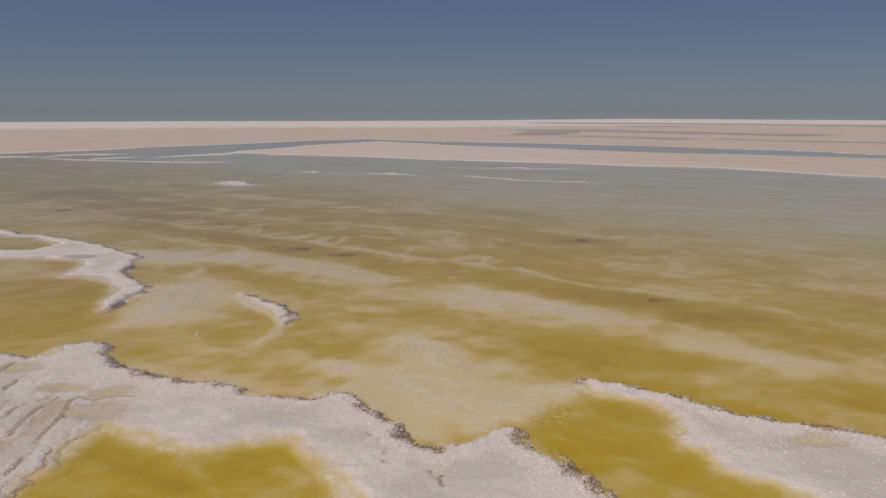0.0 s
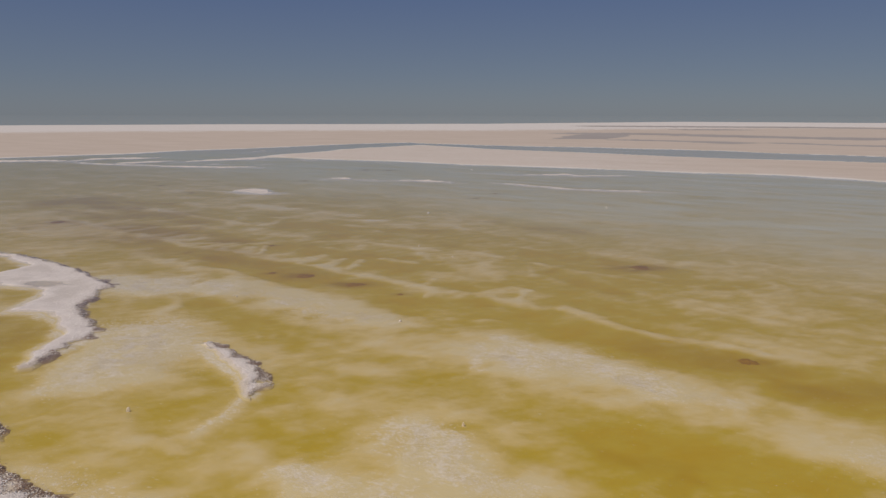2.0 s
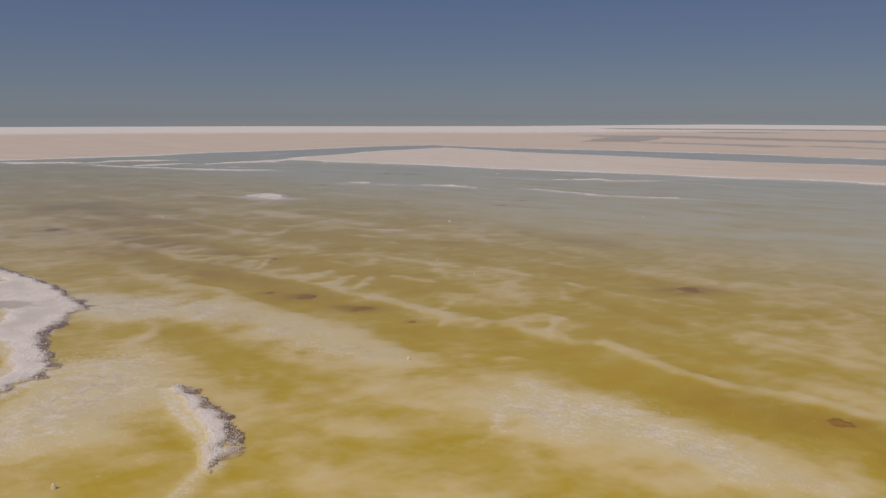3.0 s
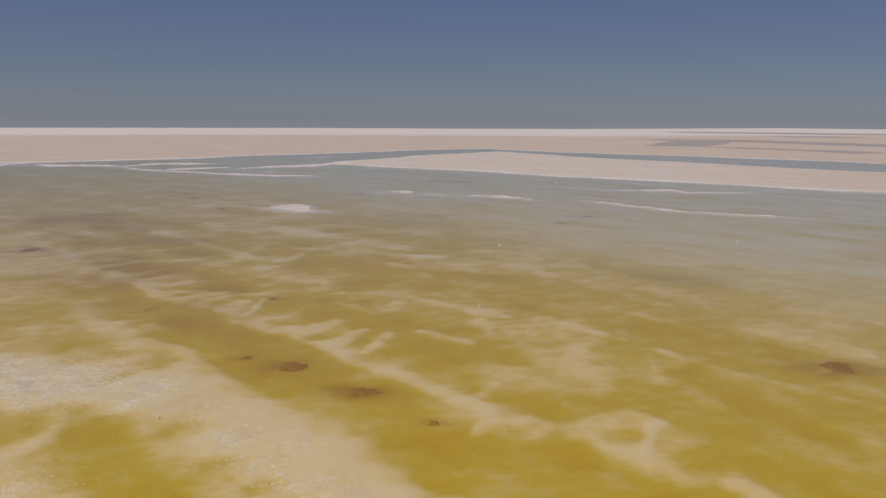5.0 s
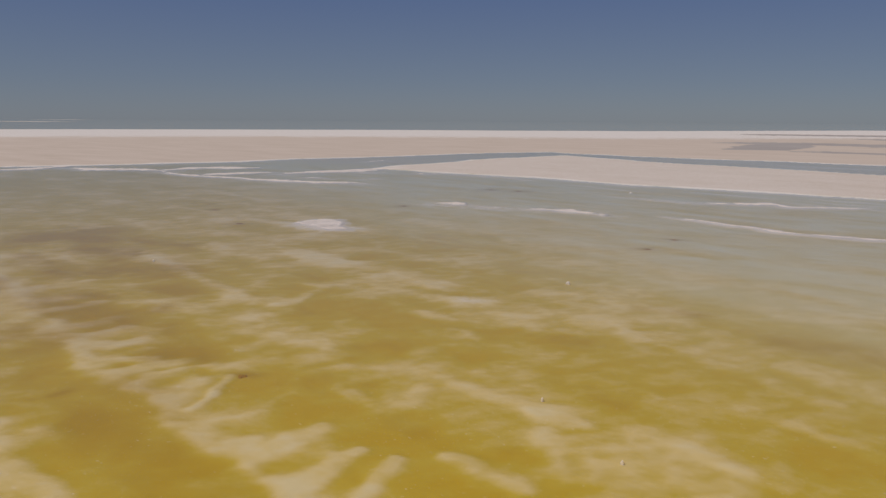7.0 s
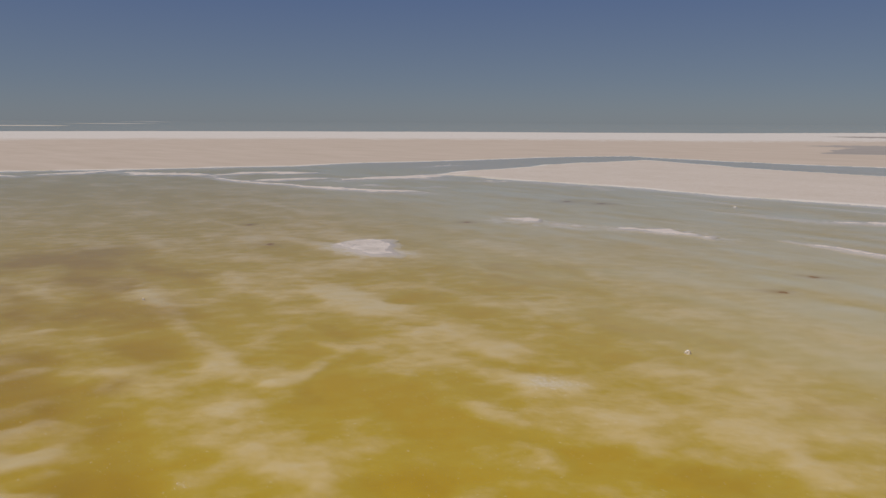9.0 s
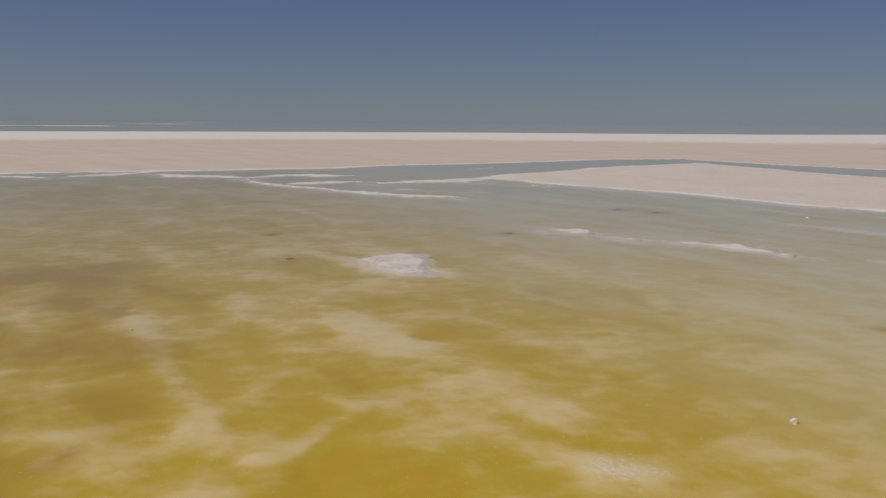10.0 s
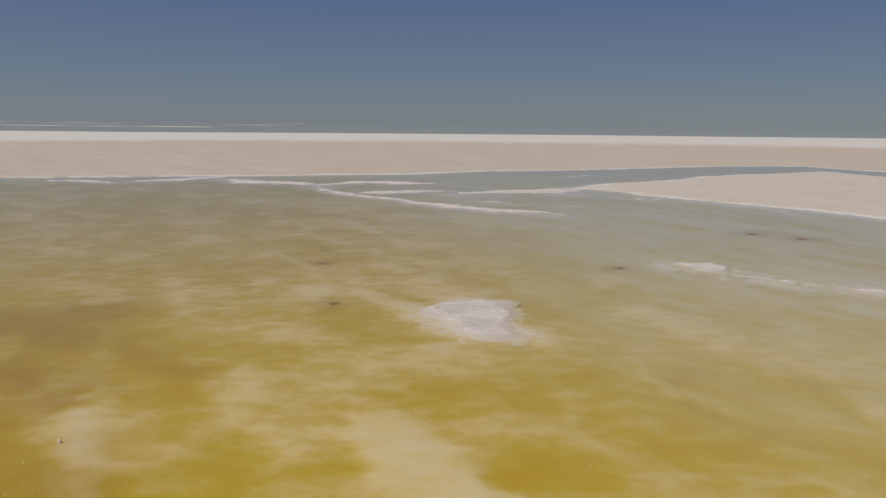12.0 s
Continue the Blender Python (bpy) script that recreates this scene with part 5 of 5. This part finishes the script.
def crust(name, label, pts, top, cell, seed, grooves=(), pools=(), soft=0.7, category="salt ridge", group="", foot=0.14, fray=0.22, holes=0.0, ledge=1.0, tracks=None, facing=(0.25, 0.97)):
    xs, ys = [p[0] for p in pts], [p[1] for p in pts]
    ax, ay = np.arange(min(xs) - 0.3 - fray, max(xs) + 0.3 + fray, cell), np.arange(min(ys) - 0.3 - fray, max(ys) + 0.3 + fray, cell)
    x, y = np.meshgrid(ax, ay)
    z, bl, mud, d, lee, dirt, slick = crust_field(x, y, pts, top, seed, grooves, pools, soft, foot, fray, holes, ledge, tracks, facing)
    keep = d < 0.12 + 0.26 * lee + 0.5 * soft
    faces = grid_faces(len(ay), len(ax), keep)
    used, back_to = np.unique(faces, return_inverse=True)
    v = np.stack([x.ravel(), y.ravel(), z.ravel()], -1)[used]
    me = mesh_from(name, v, back_to.reshape(-1, 4), M_CRUST, bloom=(bl if ledge else 0.3 * bl).ravel()[used], mud=mud.ravel()[used], dirt=dirt.ravel()[used], slick=slick.ravel()[used])
    ob = tagged(new(name, me), label, category, group)
    return ob, (v, d.ravel()[used], slick.ravel()[used], lee.ravel()[used])


OCTA = np.array([(1, 0, 0), (-1, 0, 0), (0, 1, 0), (0, -1, 0), (0, 0, 1), (0, 0, -1)], float)
OCTA_FACES = np.array([(0, 2, 4), (2, 1, 4), (1, 3, 4), (3, 0, 4), (2, 0, 5), (1, 2, 5), (3, 1, 5), (0, 3, 5)])


def grains(name, places, sizes, material, parent, label, rng, flat=0.7):
    """Many small angular grains in one mesh."""
    n = len(places)
    shape = OCTA[None] * (1 + 0.5 * (rng.random((n, 6, 1)) - 0.5)) + 0.25 * (rng.random((n, 6, 3)) - 0.5)
    turn = rng.random(n) * 6.283
    c, s = np.cos(turn)[:, None], np.sin(turn)[:, None]
    shape = np.stack([c * shape[..., 0] - s * shape[..., 1], s * shape[..., 0] + c * shape[..., 1], flat * shape[..., 2]], -1)
    v = places[:, None] + shape * sizes[:, None, None]
    f = (OCTA_FACES[None] + 6 * np.arange(n)[:, None, None]).reshape(-1, 3)
    ob = new(name, mesh_from(name, v.reshape(-1, 3), f, material, smooth=False))
    ob.parent = parent
    return tagged(ob, label, kind="stuff")


def strew(ridge, data, count, size, seed, mud_count=0):
    """Salt crystals over a crust, thickest along its edge, and dark crumbs at its foot."""
    rng = np.random.default_rng(seed)
    v, d, slick, lee = data
    thick = vnoise(v[:, 0] / 0.6, v[:, 1] / 0.6, seed)
    border = np.exp(-(((d + 0.25) / 0.45) ** 2)) * (0.15 + lee)
    weight = np.where((v[:, 2] > -0.03) & (d < 0.22), (0.22 + 0.5 * step(0.35, 0.8, thick) + 2.6 * border * lee) * (1 - 0.7 * slick) * step(0.24, -0.08, d), 0)
    pick = rng.choice(len(v), count, p=weight / weight.sum())
    at = v[pick] + np.c_[(rng.random((count, 2)) - 0.5) * 0.08, np.full(count, -0.002)]
    grains("salt_grit", at, size * (0.35 + rng.random(count) ** 3 * 1.1), M_CRYSTAL, ridge, "loose white salt crystals", rng)
    if mud_count:
        weight = np.exp(-(((d - 0.02) / 0.24) ** 2)) * lee * step(0.3, 0.7, vnoise(v[:, 0] / 0.25, v[:, 1] / 0.25, seed + 5)) * (v[:, 2] > -0.05)
        pick = rng.choice(len(v), mud_count, p=weight / weight.sum())
        at = v[pick] + np.c_[(rng.random((mud_count, 2)) - 0.5) * 0.1, np.full(mud_count, 0.004)]
        grains("salt_clods", at, size * (0.5 + 1.2 * rng.random(mud_count) ** 2), M_CRYSTAL, ridge, "broken white salt clods along the edge", rng, 0.6)
        weight = np.exp(-(((d - 0.10) / 0.18) ** 2)) * step(0.3, 0.6, thick) * step(0.3, 0.9, lee) * (v[:, 2] > -0.03)
        pick = rng.choice(len(v), mud_count, p=weight / weight.sum())
        at = v[pick] + np.c_[(rng.random((mud_count, 2)) - 0.5) * 0.16, np.zeros(mud_count)]
        at[:, 2] = np.maximum(at[:, 2], -0.005)
        grains("mud_grit", at, size * (0.3 + rng.random(mud_count) * 0.7), M_MUD, ridge, "dark brown wet mud crumbs", rng, 0.5)


RUTS = [(0.05, [(-7.3, 11.6), (-7.4, 12.8), (-7.6, 14.6), (-7.8, 15.3)]), (0.05, [(-8.1, 13.1), (-8.2, 14.4), (-8.2, 15.2)]), (0.05, [(-8.8, 14.1), (-8.6, 15), (-8.4, 15.3)]), (0.045, [(-9.6, 15.7), (-9.6, 16.6)]), (0.045, [(-6.8, 11.1), (-6.9, 12.4), (-6.9, 13.3)]), (0.04, [(-10.3, 16.7), (-10.4, 17.5)]), (0.045, [(-7.9, 15), (-7.7, 15.3), (-7.3, 15.2), (-6.9, 15.4), (-6.5, 15.3)]), (0.036, [(-1.5, 13.4), (-1.4, 13.3), (-1.3, 13.2)]), (0.036, [(-1.1, 13.1), (-1.1, 12.8), (-1, 12.5)]), (0.036, [(-1, 12.5), (-0.9, 12.3)]), (0.036, [(-0.8, 12.7), (-0.8, 12.9)]), (0.036, [(-0.1, 11.9), (-0, 11.6), (0, 11.4)]), (0.036, [(0, 11.7), (0.1, 11.8)]), (0.036, [(-4.3, 11.4), (-3.9, 11.4), (-3.4, 11.5)])]
ridge, data = crust("salt_ridge", "white crusted salt ridge with rutted muddy patches, standing in the brine", FRONT_RIDGE, 0.034, 0.042, 5, RUTS, [(-8.3, 15.9, 0.32), (-7.1, 15.6, 0.38), (-7.1, 14.5, 0.5), (-10.2, 17.2, 0.35)], 0.75, group="salt ridges", tracks=(-8.7, 12.9, 1.5, -0.13))
strew(ridge, data, 80000, 0.0155, 1, 3000)
ridge, data = crust("salt_ridge", "white salt ridge with a dark ledge beside a yellow pool", RIGHT_RIDGE, 0.032, 0.05, 15, (), [(6.9, 13.2, 0.35)], 0.6, group="salt ridges")
strew(ridge, data, 36000, 0.0150, 2, 1500)
ridge, data = crust("salt_island", "smooth white salt island with ragged dark shore", LEFT_ISLAND, 0.035, 0.07, 25, (), [(-15.2, 31.0, 0.4)], 0.5, category="salt island", group="salt islands", facing=(0.93, 0.36), ledge=0.9, fray=0.4)
strew(ridge, data, 20000, 0.015, 3, 2200)
ridge, data = crust("salt_spit", "hooked white salt spit curving into the brine", HOOK, 0.022, 0.045, 35, (), (), 0.5, category="salt spit", facing=(0.75, 0.66), fray=0.1)
strew(ridge, data, 7000, 0.012, 4, 900)
ridge, data = crust("salt_island", "low white salt island with a broken crust", MID_ISLAND, 0.008, 0.07, 45, (), (), 0.8, category="salt island", group="salt islands", foot=0.075, fray=0.5, holes=0.9, ledge=0.0)
strew(ridge, data, 4000, 0.014, 5)


def flakes(count, seed):
    """Loose salt crystals that break the surface over the crusted shoals."""
    rng = np.random.default_rng(seed)
    at = []
    for width, amount, pts in CRUSTS + [(0.8, 0.6, ((-9.2, 22.0), (-8.9, 24.5), (-8.4, 25.4), (-8.0, 23.2)))]:
        if pts[0][1] > 60:
            continue
        length = sum(math.dist(a, b) for a, b in zip(pts, pts[1:]))
        n = int(count * width * length)
        leg = rng.integers(0, len(pts) - 1, n)
        t = rng.random(n)[:, None]
        a, b = np.array(pts)[leg], np.array(pts)[leg + 1]
        at.append(a + (b - a) * t + rng.normal(0, 0.55 * width, (n, 2)))
    at = np.concatenate(at)
    at = at[vnoise(at[:, 0] / 0.35, at[:, 1] / 0.25, 5) > 0.45]
    at = np.c_[at, bed(at[:, 0], at[:, 1])[1] + 0.003]
    ob = grains("salt_flakes", at, 0.004 + 0.013 * rng.random(len(at)) ** 4, M_CRYSTAL, None, "loose white salt flakes on the crusted shoals", rng, 0.15)
    return tagged(ob, "loose white salt flakes on the crusted shoals", "salt flakes", kind="stuff")


flakes(1100, 9)


def bar(width, seed, *pts):
    """A long low salt bar along a course, its outline a swelling ribbon."""
    rng = random.Random(seed)
    left, right = [], []
    for n, p in enumerate(pts):
        q, r = pts[max(0, n - 1)], pts[min(len(pts) - 1, n + 1)]
        tx, ty = r[0] - q[0], r[1] - q[1]
        k = width * (0.25 if n in (0, len(pts) - 1) else rng.uniform(0.7, 1.2)) / math.hypot(tx, ty)
        left.append((p[0] - ty * k, p[1] + tx * k))
        right.append((p[0] + ty * k, p[1] - tx * k))
    ob, _ = crust("salt_bar", "long low white salt bar in the shallow brine", left + right[::-1], 0.010, 0.12, seed, soft=0.6, foot=0.09, fray=0.8 * width, holes=1.0 * width, ledge=0.0, category="salt bar", group="salt bars off the peninsula")
    return ob


for n, (width, pts) in enumerate(BAR_COURSES):
    bar(width, 50 + n, *pts)


# ---- dark algae mats on the bed, lumps of salt ----
def algae_mat(x, y, length, width, seed, turn=-15):
    bm = bmesh.new()
    rows, cols = 8, 64
    rings = [[bm.verts.new((0, 0, 0.03))] * cols]
    for r in range(1, rows + 1):
        k = r / rows
        ring = []
        for c in range(cols):
            a = 6.28318 * c / cols
            edge = 0.85 + 0.45 * noise.noise((math.cos(a) * 1.6 + seed, math.sin(a) * 1.6, seed * 0.7)) + 0.25 * noise.noise((math.cos(a) * 5, math.sin(a) * 5 + seed, 2.0))
            px, py = math.cos(a) * k * edge * length / 2, math.sin(a) * k * edge * width / 2
            ring.append(bm.verts.new((px, py, 0.034 * (0.75 - k * k) + 0.008 * noise.noise((px * 4, py * 4, seed)))))
        rings.append(ring)
    for r in range(1, rows + 1):
        for c in range(cols):
            e = (c + 1) % cols
            if r == 1:
                bm.faces.new((rings[0][0], rings[1][c], rings[1][e]))
            else:
                bm.faces.new((rings[r - 1][c], rings[r][c], rings[r][e], rings[r - 1][e]))
    me = bpy.data.meshes.new("algae_mat")
    bm.to_mesh(me)
    bm.free()
    me.polygons.foreach_set("use_smooth", np.full(len(me.polygons), True))
    me.materials.append(M_MAT)
    ob = new("algae_mat", me)
    z = float(bed(np.array([[x]]), np.array([[y]]))[1][0, 0])
    ob.matrix_world = pose(x, y, z + 0.004, 0, 0, turn)
    return tagged(ob, "dark brown algae mat lying under yellow brine", "algae mat", "algae mats on the lake bed")


for n, (x, y, length, width) in enumerate(MATS):
    algae_mat(x, y, (0.55 if y < 50 else 0.42) * length, (0.95 if y < 50 else 0.6) * width, n + 1.3)


def salt_lump(x, y, size, seed):
    floor = float(bed(np.array([[x]]), np.array([[y]]))[1][0, 0])
    bm = bmesh.new()
    bmesh.ops.create_icosphere(bm, subdivisions=3, radius=1.0)
    for v in bm.verts:
        k = 1 + 0.45 * noise.noise(v.co * 1.3 + Vector((seed, 0, 0))) + 0.2 * noise.noise(v.co * 4 + Vector((0, seed, 0)))
        v.co = Vector((v.co.x * k * 1.4 * size, v.co.y * k * size, v.co.z * (0.9 + 0.1 * k) * (0.3 * size - floor)))
    me = bpy.data.meshes.new("salt_lump")
    bm.to_mesh(me)
    bm.free()
    me.materials.append(M_CRYSTAL)
    ob = new("salt_lump", me)
    ob.location = (x, y, floor)
    return tagged(ob, "small white lump of salt standing out of the brine", "salt lump", "salt lumps in the brine")


for n, (x, y, size) in enumerate([(-3.12, 51.46, 0.06), (-6.75, 20.05, 0.032), (-2.0, 27.0, 0.032), (-19.8, 51.2, 0.035), (-1.3, 87.2, 0.1), (8.1, 54.8, 0.05), (-2.63, 39.8, 0.022), (-0.96, 37.21, 0.022), (-7.72, 29.69, 0.02), (0.08, 19.73, 0.02)]):
    salt_lump(x, y, size, n * 3.1)
